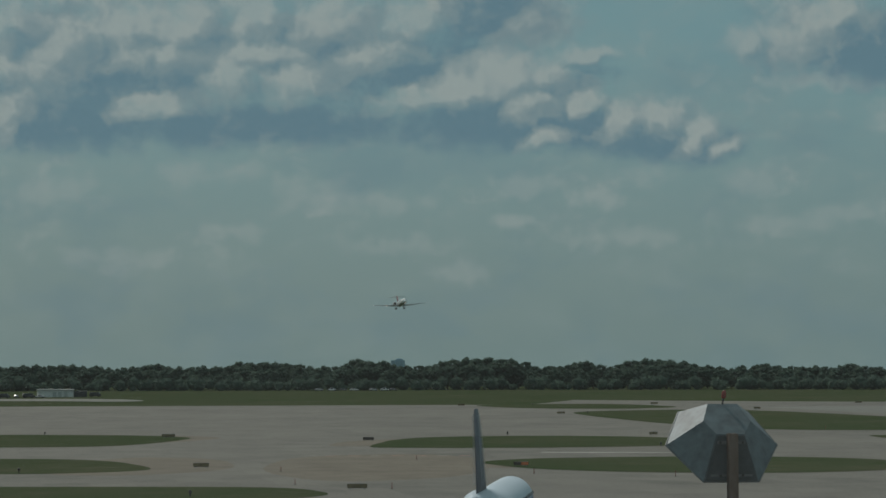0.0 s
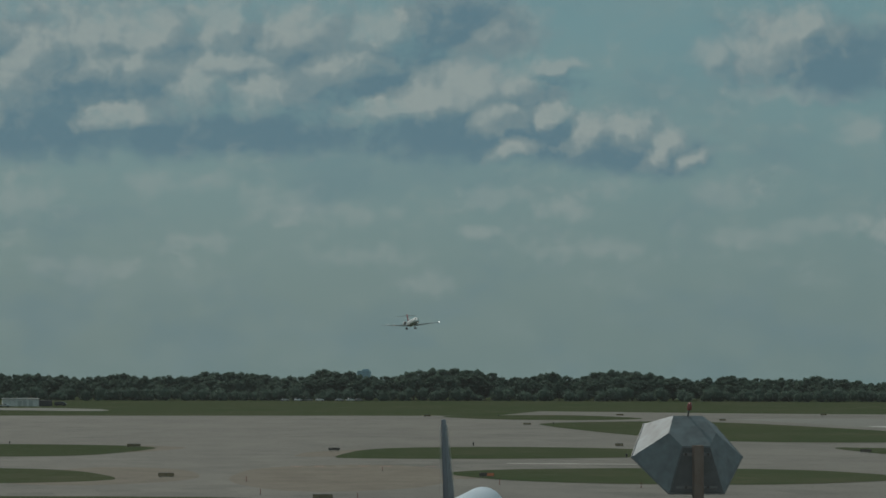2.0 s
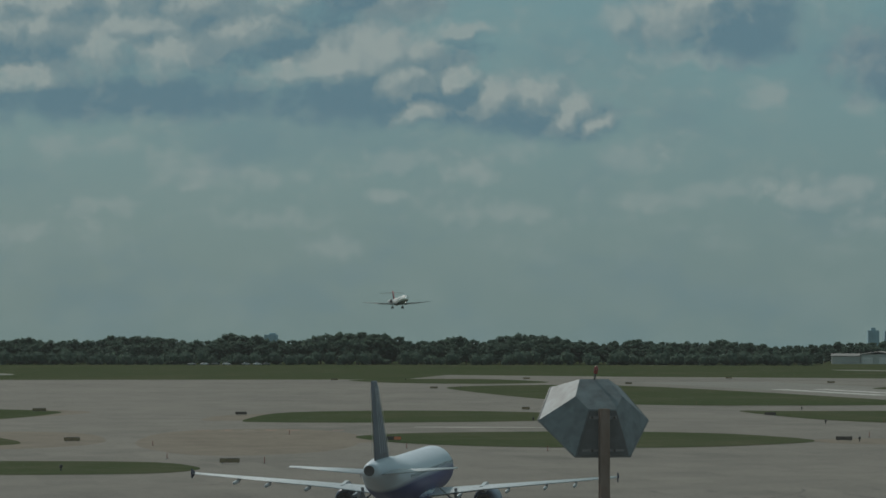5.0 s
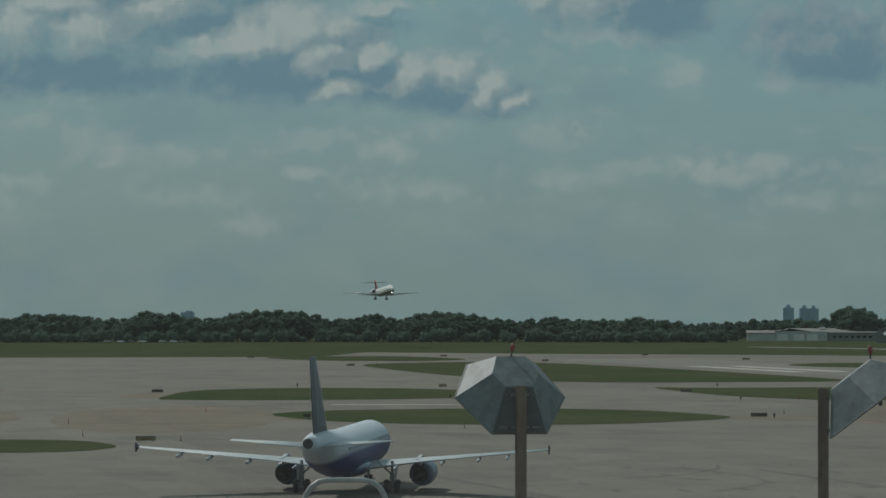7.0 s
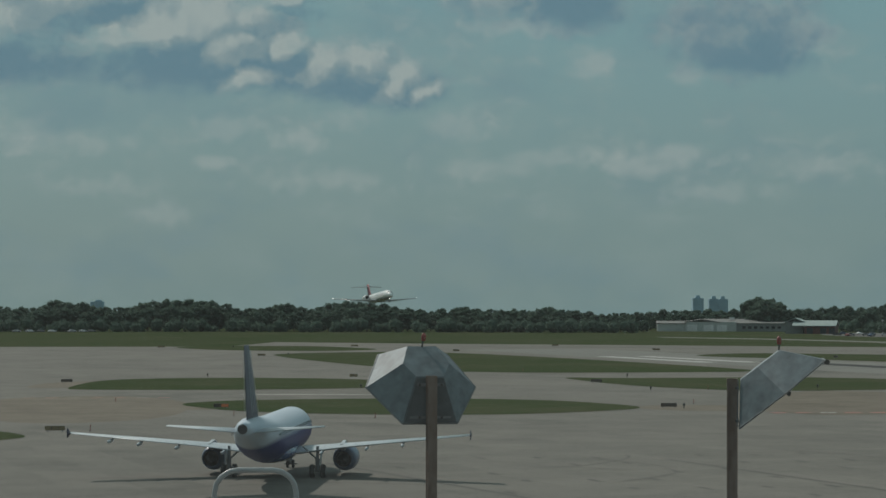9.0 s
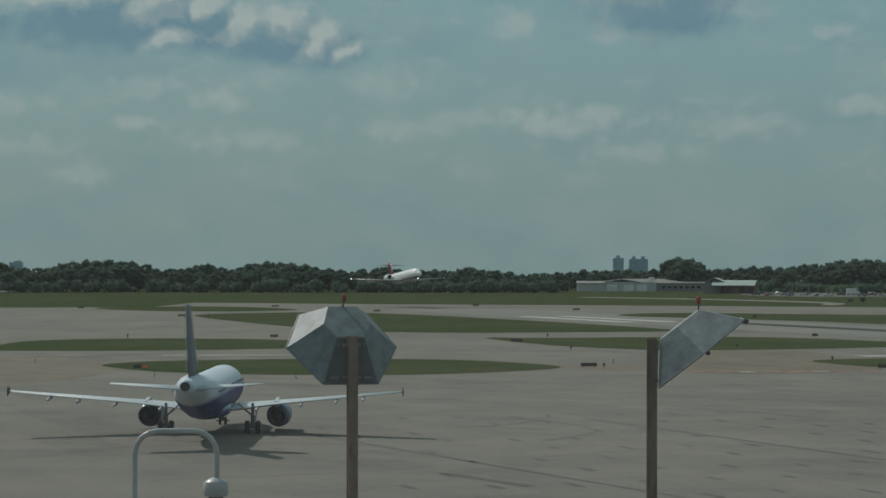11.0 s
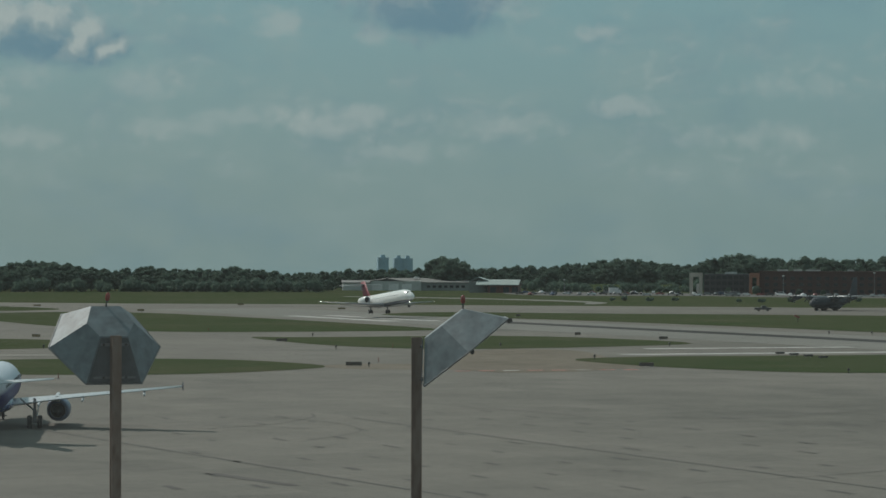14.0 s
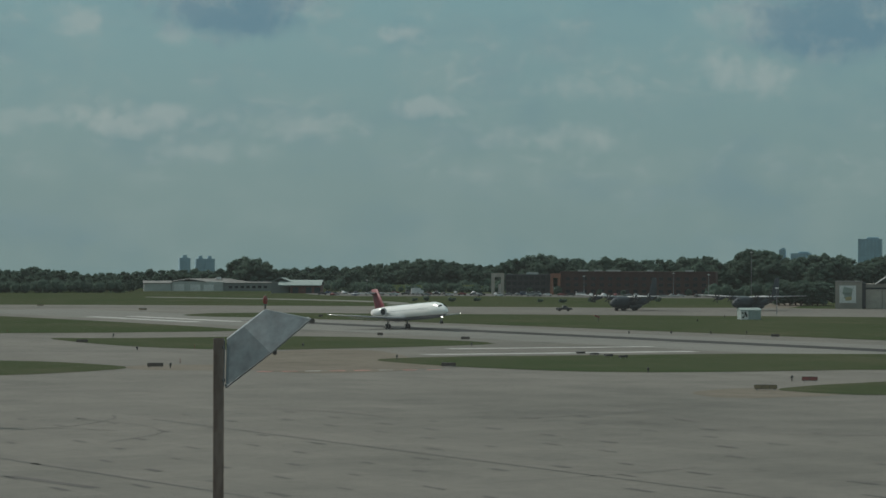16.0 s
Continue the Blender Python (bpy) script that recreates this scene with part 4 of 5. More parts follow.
def build_woods():
    rnd = random.Random(11)
    kinds = [build_tree_kind(s) for s in range(7)]
    line = SKYLINE + SKYLINE_EAST
    azs, hs = [p[0] for p in line], [p[1] for p in line]
    used = set()

    def plant(az, dist, h, wide):
        k = rnd.randrange(7)
        x, y, _ = polar(az, dist)
        s = h / 9.7
        m = pose(x, y, 0, 0, 0, rnd.uniform(0, 360))
        t = kinds[k] if k not in used else copy_thing(kinds[k], m)
        used.add(k)
        t.matrix_basis = m @ Matrix.Diagonal((s * wide, s * wide, s, 1))

    az = -11.5
    while az < 32:
        top = float(np.interp(az, azs, hs))
        far = 1330 if az < 11.5 else 1420
        top = 14.95 + (top - 14.95) * far / 1310
        plant(az, far + rnd.uniform(-12, 12), top * rnd.uniform(0.94, 1.03), rnd.uniform(0.85, 1.2))
        plant(az + 0.15, far - 22 + rnd.uniform(-8, 8), top * rnd.uniform(0.60, 0.90), rnd.uniform(0.95, 1.35))
        az += rnd.uniform(0.24, 0.32)
    # shrubs along the wood's edge grow into one another
    bm = bmesh.new()
    for az0, az1, n, far, tall in ((-11.5, 11.3, 96, 1285, 6.5), (15.9, 20.0, 16, 1385, 6.5), (16.2, 20.0, 26, 1338, 4.5), (24.6, 27.6, 14, 1180, 6.0)):
        for k in range(n):
            x, y, _ = polar(az0 + (az1 - az0) * (k + rnd.random()) / n, far + rnd.uniform(-9, 12))
            for q in range(3):
                r = tall * rnd.uniform(0.18, 0.62)
                c = (x + rnd.uniform(-3, 3), y + rnd.uniform(-2, 2), r * rnd.uniform(0.7, 1.15))
                bmesh.ops.create_icosphere(bm, subdivisions=1, radius=r * 0.85, matrix=Matrix.Translation(c))
                leafy(bm, rnd, c, (r * 1.1, r * 1.1, r), 40, 0.6)
    tagged(obj("undergrowth", bm, LEAF), "tangled dark green undergrowth along the wood's edge", "shrubs", "", "stuff")
    for az, d, h in ((20.66, 1228, 3.6), (21.3, 1224, 4.6), (22.25, 1206, 3.2), (22.8, 1200, 2.8), (19.5, 1236, 3.0), (24.3, 1190, 3.4)):
        plant(az, d, h, 1.1)
    for k in range(9):
        plant(26.35 + 0.125 * k, 930 + rnd.uniform(-8, 8), rnd.uniform(8, 11), rnd.uniform(1.2, 1.5))


build_woods()


# ------------------------------------------------------------------ buildings
def m_per_deg(dist):
    return dist * math.tan(radians(1))


# both tower colours carry painted distance haze: paler, bluer, little contrast
HAZED_GLASS = mat("hazed_tower_glazing", (0.24, 0.34, 0.41), 0.4, 0, 0.15, 6, 1)
HAZED_CONCRETE = mat("hazed_tower_concrete", (0.27, 0.40, 0.48), 0.8, 0, 0.15, 12, 0.5)
METAL_WALL = mat("pale_metal_cladding", (0.42, 0.44, 0.43), 0.6, 0, 0.2, 8, 0.6)
GREY_WALL = mat("grey_cladding", (0.17, 0.19, 0.19), 0.7, 0, 0.2, 8, 0.6)
ROOF = mat("grey_roofing", (0.15, 0.155, 0.15), 0.8, 0, 0.2, 6, 0.6)
BROWN = mat("red_brown_boards", (0.10, 0.045, 0.040), 0.8, 0, 0.25, 4, 0.8)
DARK_FRAME = mat("dark_window_frame", (0.06, 0.040, 0.036), 0.6, 0, 0.2, 2, 2)
BRICK = mat("dark_red_brick", (0.062, 0.030, 0.026), 0.85, 0, 0.2, 6, 0.8)
ORANGE = mat("orange_brick", (0.28, 0.13, 0.085), 0.85, 0, 0.2, 4, 0.8)
DARK_WALL = mat("dark_glass_wall", (0.016, 0.022, 0.028), 0.4, 0, 0.2, 6, 0.8)
PORTAL = mat("pale_stone_portal", (0.42, 0.38, 0.33), 0.8, 0, 0.2, 3, 0.8)
TAN = mat("tan_hangar_wall", (0.27, 0.25, 0.22), 0.8, 0, 0.2, 6, 0.8)
WHITE_WALL = mat("white_wall", (0.62, 0.63, 0.62), 0.7, 0, 0.15, 4, 0.8)
ASPHALT = mat("car_park_asphalt", (0.062, 0.060, 0.056), 0.9, 0, 0.2, 12, 0.6)


SHED_GREY = mat("shed_green_grey", (0.26, 0.32, 0.31), 0.7, 0, 0.2, 2, 1.5)
# paler than the hull: sunlight on the wing tops is put into this colour
SUNLIT_WING = mat("transport_wing_sunlit_grey", (0.30, 0.32, 0.33), 0.45, 0, 0.15, 3, 1.0)
MILITARY = mat("transport_grey_green", (0.036, 0.046, 0.056), 0.65, 0, 0.2, 3, 1.0, spec=0.2)
EMBLEM_GREEN = mat("emblem_grey_green", (0.25, 0.30, 0.27), 0.7, 0, 0.2, 1, 2)
EMBLEM_GOLD = mat("emblem_dull_gold", (0.36, 0.31, 0.16), 0.7, 0, 0.2, 1, 2)
SIGN_BACK = mat("sign_dark_back", (0.060, 0.048, 0.040), 0.6, 0, 0.3, 0.5, 4)
SIGN_GOLD = mat("sign_dull_yellow", (0.19, 0.145, 0.07), 0.6, 0, 0.3, 0.5, 4)
SIGN_RED = mat("sign_dull_red", (0.22, 0.05, 0.045), 0.6, 0, 0.3, 0.5, 4)
AMBER = mat("lit_amber_panel", (0.40, 0.13, 0.05), 0.4, emit=0.12)
CAR_COLOURS = [mat("car_paint_" + n, c, 0.3, 0.1, 0.1, 2, 3) for n, c in (("white", (0.62, 0.63, 0.64)), ("silver", (0.34, 0.36, 0.37)), ("black", (0.025, 0.026, 0.028)),
               ("red", (0.16, 0.03, 0.03)), ("blue", (0.04, 0.07, 0.13)), ("grey", (0.13, 0.14, 0.145)))]


class Site:
    """A local frame at an azimuth and distance: x runs across the line of sight, y away from it."""

    def __init__(self, az, dist, turn=0.0):
        self.m = pose(*polar(az, dist), 0, 0, turn - az)

    def box(self, parent, name, x, y, z, w, d, h, material, label="", bevel=0.0):
        return part(name, box(bmesh.new(), (w, d, h), self.m @ pose(x, y, z + h / 2), bevel), material, parent, label)


def gable(site, parent, name, x, y, z, w, d, h, material, over=0.5, along="x"):
    """A pitched roof slab pair over a w by d plan, ridge h above z."""
    bm = bmesh.new()
    if along == "x":
        pr = [(-d / 2 - over, 0), (0, h), (d / 2 + over, 0), (d / 2 + over, -0.3), (0, h - 0.3), (-d / 2 - over, -0.3)]
        rings = [[site.m @ Vector((x + s * (w / 2 + over), y + a, z + b)) for a, b in pr] for s in (-1, 1)]
    else:
        pr = [(-w / 2 - over, 0), (0, h), (w / 2 + over, 0), (w / 2 + over, -0.3), (0, h - 0.3), (-w / 2 - over, -0.3)]
        rings = [[site.m @ Vector((x + a, y + s * (d / 2 + over), z + b)) for a, b in pr] for s in (-1, 1)]
    loft(bm, rings)
    bmesh.ops.recalc_face_normals(bm, faces=bm.faces)
    return part(name, bm, material, parent)


def panes(site, wall, xs, zs, y, w, h, material=None):
    """A grid of windows let into a wall: each with a frame and a pane."""
    fr = pa = None
    for z in zs:
        for x in xs:
            m = site.m @ pose(x, y, z + h / 2)
            if fr is None:
                bm = bmesh.new()
                for sx, sz, ww, hh in ((0, h / 2, w + 0.16, 0.1), (0, -h / 2, w + 0.16, 0.1), (w / 2, 0, 0.1, h), (-w / 2, 0, 0.1, h), (0, 0, 0.07, h)):
                    box(bm, (ww, 0.14, hh), pose(sx, 0, sz))
                fr = part("window", bm, HAZED_GLASS if material else DARK_FRAME, wall)
                pa = part("pane", box(bmesh.new(), (w, 0.06, h)), material or WINDOW, fr)
                fr.matrix_basis = m
            else:
                f2 = new("window", fr.data)
                f2.parent, f2.matrix_basis = wall, m
                p2 = new("pane", pa.data)
                p2.parent = f2


def build_towers():
    for az, w, top in ((12.72, 0.25, 0.135), (13.08, 0.22, 0.12), (13.29, 0.22, 0.115)):
        s = Site(az, 4600, 8)
        t = thing("apartment_tower", "slim concrete apartment tower far behind the wood, haze painted in as blue-grey", "building", None, "apartment towers")
        h, ww = 14.95 + 4600 * math.tan(radians(top)), w * m_per_deg(4600)
        wall = s.box(t, "wall", 0, 0, -150, ww, 16, h + 150, HAZED_CONCRETE)
        s.box(t, "lift_house", 0, 0, h, ww * 0.4, 8, 5, HAZED_CONCRETE)
        panes(s, wall, [ww * (k / 4 - 0.375) for k in range(4)], [h - 3.2 - 3 * k for k in range(6)], -8.05, 2.4, 1.6, HAZED_GLASS)
    for az, w, top, d in ((-1.035, 0.29, 0.02, 4600), (28.4, 0.52, 0.60, 4700), (26.43, 0.13, 0.36, 4700), (26.85, 0.45, 0.27, 4700)):
        s = Site(az, d, -6)
        t = thing("office_tower", "office tower on the skyline, haze painted in as blue-grey", "building", None, "skyline towers")
        h, ww = 14.95 + d * math.tan(radians(top)), w * m_per_deg(d)
        wall = s.box(t, "wall", 0, 0, -160, ww, 24, h + 160, HAZED_CONCRETE)
        s.box(t, "roof_plant", ww * 0.12, 0, h, ww * 0.5, 10, 3, HAZED_CONCRETE)
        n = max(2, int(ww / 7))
        panes(s, wall, [ww * ((k + 0.5) / n - 0.5) for k in range(n)], [h - 4 - 4 * k for k in range(8)], -12.05, 4.0, 2.2, HAZED_GLASS)


def build_warehouse():
    s = Site(13.0, 1385, 2)
    k = m_per_deg(1385)
    t = thing("warehouse", "long low pale metal warehouse with shallow roofs", "building")
    s.box(t, "wall", -0.9 * k, 0, 0, 0.62 * k, 26, 4.4, METAL_WALL, "pale metal wall")
    gable(s, t, "roof", -0.9 * k, 0, 4.4, 0.62 * k, 26, 1.2, ROOF)
    w = s.box(t, "wall", 0, 2, 0, 1.16 * k, 30, 5.2, METAL_WALL, "pale metal wall")
    gable(s, t, "roof", -0.2 * k, 2, 5.2, 0.75 * k, 30, 1.5, ROOF, along="y")
    gable(s, t, "roof", 0.45 * k, 6, 5.2, 1.2 * k, 22, 1.6, ROOF)
    for x in (-0.42, -0.05, 0.25):
        d = s.box(w, "loading_door", x * k, -13.1, 0, 5.5, 0.15, 3.6, WHITE_WALL, "white roller door")
    g = s.box(t, "wall", 1.15 * k, 0, 0, 1.14 * k, 24, 4.6, GREY_WALL, "grey clad wall")
    gable(s, t, "roof", 1.15 * k, 0, 4.6, 1.14 * k, 24, 1.0, ROOF)
    panes(s, g, [0.75 * k + 3.2 * q for q in range(7)], [1.6], -12.05, 1.8, 1.2)
    s.box(t, "roof_vent", 0.5 * k, 2, 6.6, 3.0, 2, 0.9, WHITE_WALL)
    s.box(t, "roof_vent", 1.3 * k, 0, 5.5, 2.0, 2, 0.8, METAL_WALL)
    s = Site(15.3, 1282, -6)
    k = m_per_deg(1282)
    t = thing("barn", "grey-roofed barn with dark red board walls", "building")
    s.box(t, "wall", 0.22 * k, 0, 0, 0.7 * k, 16, 4.2, BROWN, "dark red board wall")
    gable(s, t, "roof", 0.1 * k, 0, 4.2, 0.95 * k, 18, 2.6, SHED_GREY)
    s.box(t, "wall", -0.38 * k, 4, 0, 0.4 * k, 14, 6.0, GREY_WALL, "grey clad wall")
    gable(s, t, "roof", -0.36 * k, 4, 6.0, 0.44 * k, 14, 2.0, SHED_GREY, along="y")
    for x in (0.0, 0.3, 0.5):
        s.box(t, "barn_door", x * k, -8.1, 0, 3.0, 0.15, 3.0, DARK_WALL)


def build_offices():
    s = Site(20.6, 1262, -2)
    k = m_per_deg(1262)
    t = thing("glass_block", "dark glazed office block with a pale stone portal", "building")
    w = s.box(t, "wall", 0.02 * k, 6, 0, 1.02 * k, 26, 10.0, DARK_WALL, "dark glazed wall")
    panes(s, w, [-0.42 * k + 2.9 * q for q in range(7)], [1.2, 4.4, 7.3], -7.1, 2.3, 2.0)
    p = s.box(t, "portal_pier", -0.78 * k, -6, 0, 1.6, 4, 8.6, PORTAL, "pale stone pier")
    s.box(t, "portal_pier", -0.56 * k, -6, 0, 1.6, 4, 8.6, PORTAL, "pale stone pier")
    s.box(t, "portal_lintel", -0.67 * k, -6, 8.6, 0.22 * k + 1.6, 4, 2.0, PORTAL, "pale stone lintel")
    s.box(t, "portal_screen", -0.62 * k, -4.6, 0, 2.0, 0.3, 5.0, WHITE_WALL)
    s.box(t, "roof_plant", 0.1 * k, 8, 10.0, 6, 4, 1.0, METAL_WALL)
    s = Site(23.1, 1240, -4)
    k = m_per_deg(1240)
    t = thing("brick_block", "long three-storey dark red brick office block", "building")
    w = s.box(t, "wall", 0.05 * k, 8, 0, 3.55 * k, 28, 11.1, BRICK, "dark red brick wall")
    panes(s, w, [-1.55 * k + 4.2 * q for q in range(17)], [1.0, 4.2, 7.2], -6.05, 2.2, 1.6)
    s.box(t, "parapet", 0.05 * k, 8, 11.1, 3.57 * k, 28.3, 0.5, BRICK)
    s.box(t, "portal_pier", -1.92 * k, -6, 0, 1.3, 3, 8.4, ORANGE, "orange brick pier")
    s.box(t, "portal_pier", -1.75 * k, -6, 0, 1.3, 3, 8.4, ORANGE, "orange brick pier")
    s.box(t, "portal_lintel", -1.83 * k, -6, 8.4, 0.17 * k + 1.3, 3, 2.2, ORANGE, "orange brick lintel")
    for x, ww in ((-1.25, 5), (-0.9, 4), (-0.55, 7), (0.3, 3), (1.2, 4)):
        s.box(t, "roof_plant", x * k, 6, 11.6, ww, 4, 0.8, METAL_WALL)


def build_hangar():
    s = Site(28.3, 870, 0)
    k = m_per_deg(870)
    t = thing("hangar", "tan block hangar with a white emblem board on its wall", "building")
    s.box(t, "wall", -0.38 * k, 4, 0, 0.60 * k, 16, 9.2, TAN, "tan block wall")
    s.box(t, "parapet", -0.38 * k, 4, 9.2, 0.61 * k, 16.3, 0.3, ROOF)
    b = s.box(t, "emblem_board", -0.40 * k, -4.15, 2.0, 0.37 * k, 0.2, 6.0, WHITE_WALL, "white board with a faded emblem")
    bm = bmesh.new()
    for x, z, w, h in ((-0.02, 6.0, 3.2, 2.6), (0.05, 4.4, 2.4, 2.0)):
        box(bm, (w, 0.06, h), s.m @ pose(-0.40 * k + x, -4.28, z, 0, 12, 0), 0.02)
    part("emblem_shape", bm, EMBLEM_GREEN, b)
    part("emblem_shape", box(bmesh.new(), (2.2, 0.06, 1.2), s.m @ pose(-0.38 * k, -4.33, 3.5, 0, -8, 0), 0.02), EMBLEM_GOLD, b)
    s.box(t, "wall", 0.6 * k, 8, 0, 1.3 * k, 16, 8.6, TAN, "tan block wall")
    for q in range(3):
        s.box(t, "hangar_door", 0.16 * k + q * 6.4, -0.15, 0, 6.0, 0.3, 6.6, PORTAL, "pale tan sliding door")
    s.box(t, "door_track", 0.6 * k, -0.2, 6.8, 1.3 * k, 0.5, 0.5, DARK_WALL)
    s.box(t, "lean_to", -0.05 * k, 2, 0, 0.10 * k, 8, 9.0, DARK_WALL)
    gable(s, t, "roof", 0.8 * k, 8, 8.6, 1.1 * k, 18, 6.0, METAL_WALL, along="y")
    s = Site(25.67, 686, 14)
    t = thing("equipment_shed", "small grey-green equipment shed with a black and white check board", "shed")
    s.box(t, "wall", 0, 0, 0, 5.6, 4.0, 2.7, SHED_GREY)
    gable(s, t, "roof", 0, 0, 2.7, 5.6, 4.0, 0.6, SHED_GREY, 0.15)
    b = s.box(t, "check_board", -1.75, -2.08, 0.1, 2.1, 0.1, 2.3, WHITE_WALL, "white board with black blocks")
    for x, z, w, h in ((-2.3, 1.6, 0.5, 0.5), (-1.5, 1.3, 0.5, 0.9), (-2.2, 0.5, 0.6, 0.4), (-1.2, 0.8, 0.45, 0.7), (-1.8, 0.9, 0.4, 0.3)):
        s.box(b, "black_block", x, -2.15, z, w, 0.05, h, BLACK)
    s = Site(-8.85, 1075, 3)
    t = thing("field_office", "low white flat-roofed field office with double doors", "building")
    s.box(t, "wall", 0, 0, 0, 15, 8, 3.0, WHITE_WALL)
    s.box(t, "roof", 0, 0, 3.0, 15.8, 8.8, 0.35, METAL_WALL)
    for x in (-0.5, 1.7, 4.2):
        s.box(t, "door", x, -4.06, 0, 1.6, 0.12, 2.3, METAL_WALL)
    s.box(t, "dark_annex", 10.5, 0, 0, 5.5, 7, 2.5, DARK_WALL)


def car_shape(kind):
    """Side outlines of a saloon, a van and a pickup: half length, sill, then roof points."""
    if kind == "van":
        return [(-2.5, 0.4), (-2.5, 1.0), (-2.35, 2.0), (1.4, 2.05), (2.1, 1.25), (2.55, 1.05), (2.6, 0.4)], (-2.2, 1.9, 1.35)
    if kind == "pickup":
        return [(-2.75, 0.5), (-2.75, 1.1), (-0.55, 1.12), (-0.45, 1.8), (0.75, 1.8), (1.4, 1.15), (2.6, 1.0), (2.7, 0.5)], (-0.4, 1.0, 1.2)
    return [(-2.2, 0.35), (-2.25, 0.85), (-1.6, 0.95), (-1.0, 1.42), (0.45, 1.44), (1.15, 0.95), (2.1, 0.8), (2.25, 0.35)], (-1.2, 0.85, 1.0)


def build_car(kind, colour, label):
    car = thing("parked_car" if kind == "saloon" else kind, label, "car" if kind == "saloon" else kind, None, "parked vehicles")
    line, (g0, g1, gz) = car_shape(kind)
    bm = loft(bmesh.new(), [[Vector((a * 0.98, s * (0.86 if b < 1.2 else 0.70), b)) for a, b in line] for s in (-1, 1)])
    bmesh.ops.recalc_face_normals(bm, faces=bm.faces)
    bmesh.ops.bevel(bm, geom=bm.edges[:], offset=0.06, segments=2, affect="EDGES")
    body = part("body", bm, colour, car, "", True)
    top = max(b for _, b in line)
    for s in (-1, 1):
        part("side_window", box(bmesh.new(), (g1 - g0 - 0.5, 0.05, top - gz - 0.12), pose((g0 + g1) / 2 - 0.1, s * 0.80, (top + gz) / 2 - 0.02, s * 14, 0, 0)), WINDOW, body)
        for x in (-1.4, 1.4):
            w = part("wheel", lathe(bmesh.new(), [(-0.1, 0.2), (-0.1, 0.3), (0.1, 0.3), (0.1, 0.2)], Matrix.Translation((x, s * 0.8, 0.30)), 14, True), TYRE, car)
    part("windscreen", box(bmesh.new(), (0.06, 1.2, 0.6), pose(g1 - 0.05, 0, (top + gz) / 2, 0, -48, 0)), WINDOW, body)
    return car


def build_vehicles():
    rnd = random.Random(3)
    kinds = {}
    names = ("white", "silver", "black", "red", "blue", "grey")

    def park(kind, c, x, y, turn, z=0.035):
        key = (kind, c)
        if key not in kinds:
            kinds[key] = build_car(kind, CAR_COLOURS[c], {"saloon": "parked %s saloon car on the asphalt lot", "van": "parked %s delivery van on the asphalt lot", "pickup": "%s pickup truck standing on the ramp"}[kind] % names[c])
            kinds[key].matrix_basis = pose(x, y, z, 0, 0, turn)
        else:
            copy_thing(kinds[key], pose(x, y, z, 0, 0, turn))

    sheet("car_park", [polar(a, d)[:2] for a, d in ((15.4, 1335), (18.5, 1300), (21.5, 1245), (25.6, 1215), (25.4, 1120), (22.5, 1120), (19.5, 1180), (17.0, 1150), (15.6, 1200))], 0.04, ASPHALT, "asphalt car park in front of the offices", "car park", 1)
    for row, d0, n in ((0, 1205, 34), (1, 1250, 24), (2, 1175, 16)):
        for k in range(n):
            az = 15.8 + (24.6 - 15.8) * (k + rnd.uniform(0.1, 0.9)) / n
            if row == 2 and az > 21:
                continue
            if row == 1 and 19.6 < az < 25.3:
                continue
            x, y, _ = polar(az, d0 - max(0, az - 19) * 8)
            park("van" if rnd.random() < 0.13 else "saloon", rnd.choice((0, 0, 1, 1, 2, 2, 3, 4, 5, 5)), x, y, rnd.choice((0, 0, 70, 90, 180)) - az)
    # a big white box van and the ramp pickup
    x, y, _ = polar(18.05, 1218)
    v = thing("box_van", "tall white box van among the parked cars", "van", pose(x, y, 0.06, 0, 0, -10), "parked vehicles")
    part("cargo_box", box(bmesh.new(), (4.6, 2.2, 2.6), pose(-0.4, 0, 2.0), 0.06), CAR_COLOURS[0], v)
    part("cab", box(bmesh.new(), (1.5, 2.0, 1.7), pose(2.6, 0, 1.3), 0.2), CAR_COLOURS[0], v)
    part("windscreen", box(bmesh.new(), (0.06, 1.7, 0.7), pose(3.36, 0, 1.7)), WINDOW, v)
    for px in (-1.8, 2.4):
        for s in (-1, 1):
            part("wheel", lathe(bmesh.new(), [(-0.13, 0.2), (-0.13, 0.42), (0.13, 0.42), (0.13, 0.2)], Matrix.Translation((px, s * 0.9, 0.42)), 14, True), TYRE, v)
    ramp = build_car("pickup", CAR_COLOURS[2], "dark green-black pickup truck standing on the ramp edge")
    ramp.matrix_basis = pose(291, 741, 0.06, 0, 0, -12)
    for az, d, c, tn in ((-10.0, 1040, 2, 8), (-9.72, 1045, 5, 100), (-9.45, 1042, 2, 30), (-9.2, 1046, 1, 170), (-10.4, 1040, 4, 0), (-7.95, 1070, 2, 0)):
        x, y, _ = polar(az, d)
        park("van" if c == 2 else "saloon", c, x, y, tn, 0.0)
    for az, c in ((-2.85, 1), (-2.55, 0), (-2.3, 5), (-2.05, 0), (-1.6, 1), (-1.35, 0), (-1.15, 5)):
        x, y, _ = polar(az, 1262)
        park("saloon", c, x, y, rnd.uniform(-20, 20), 0.0)


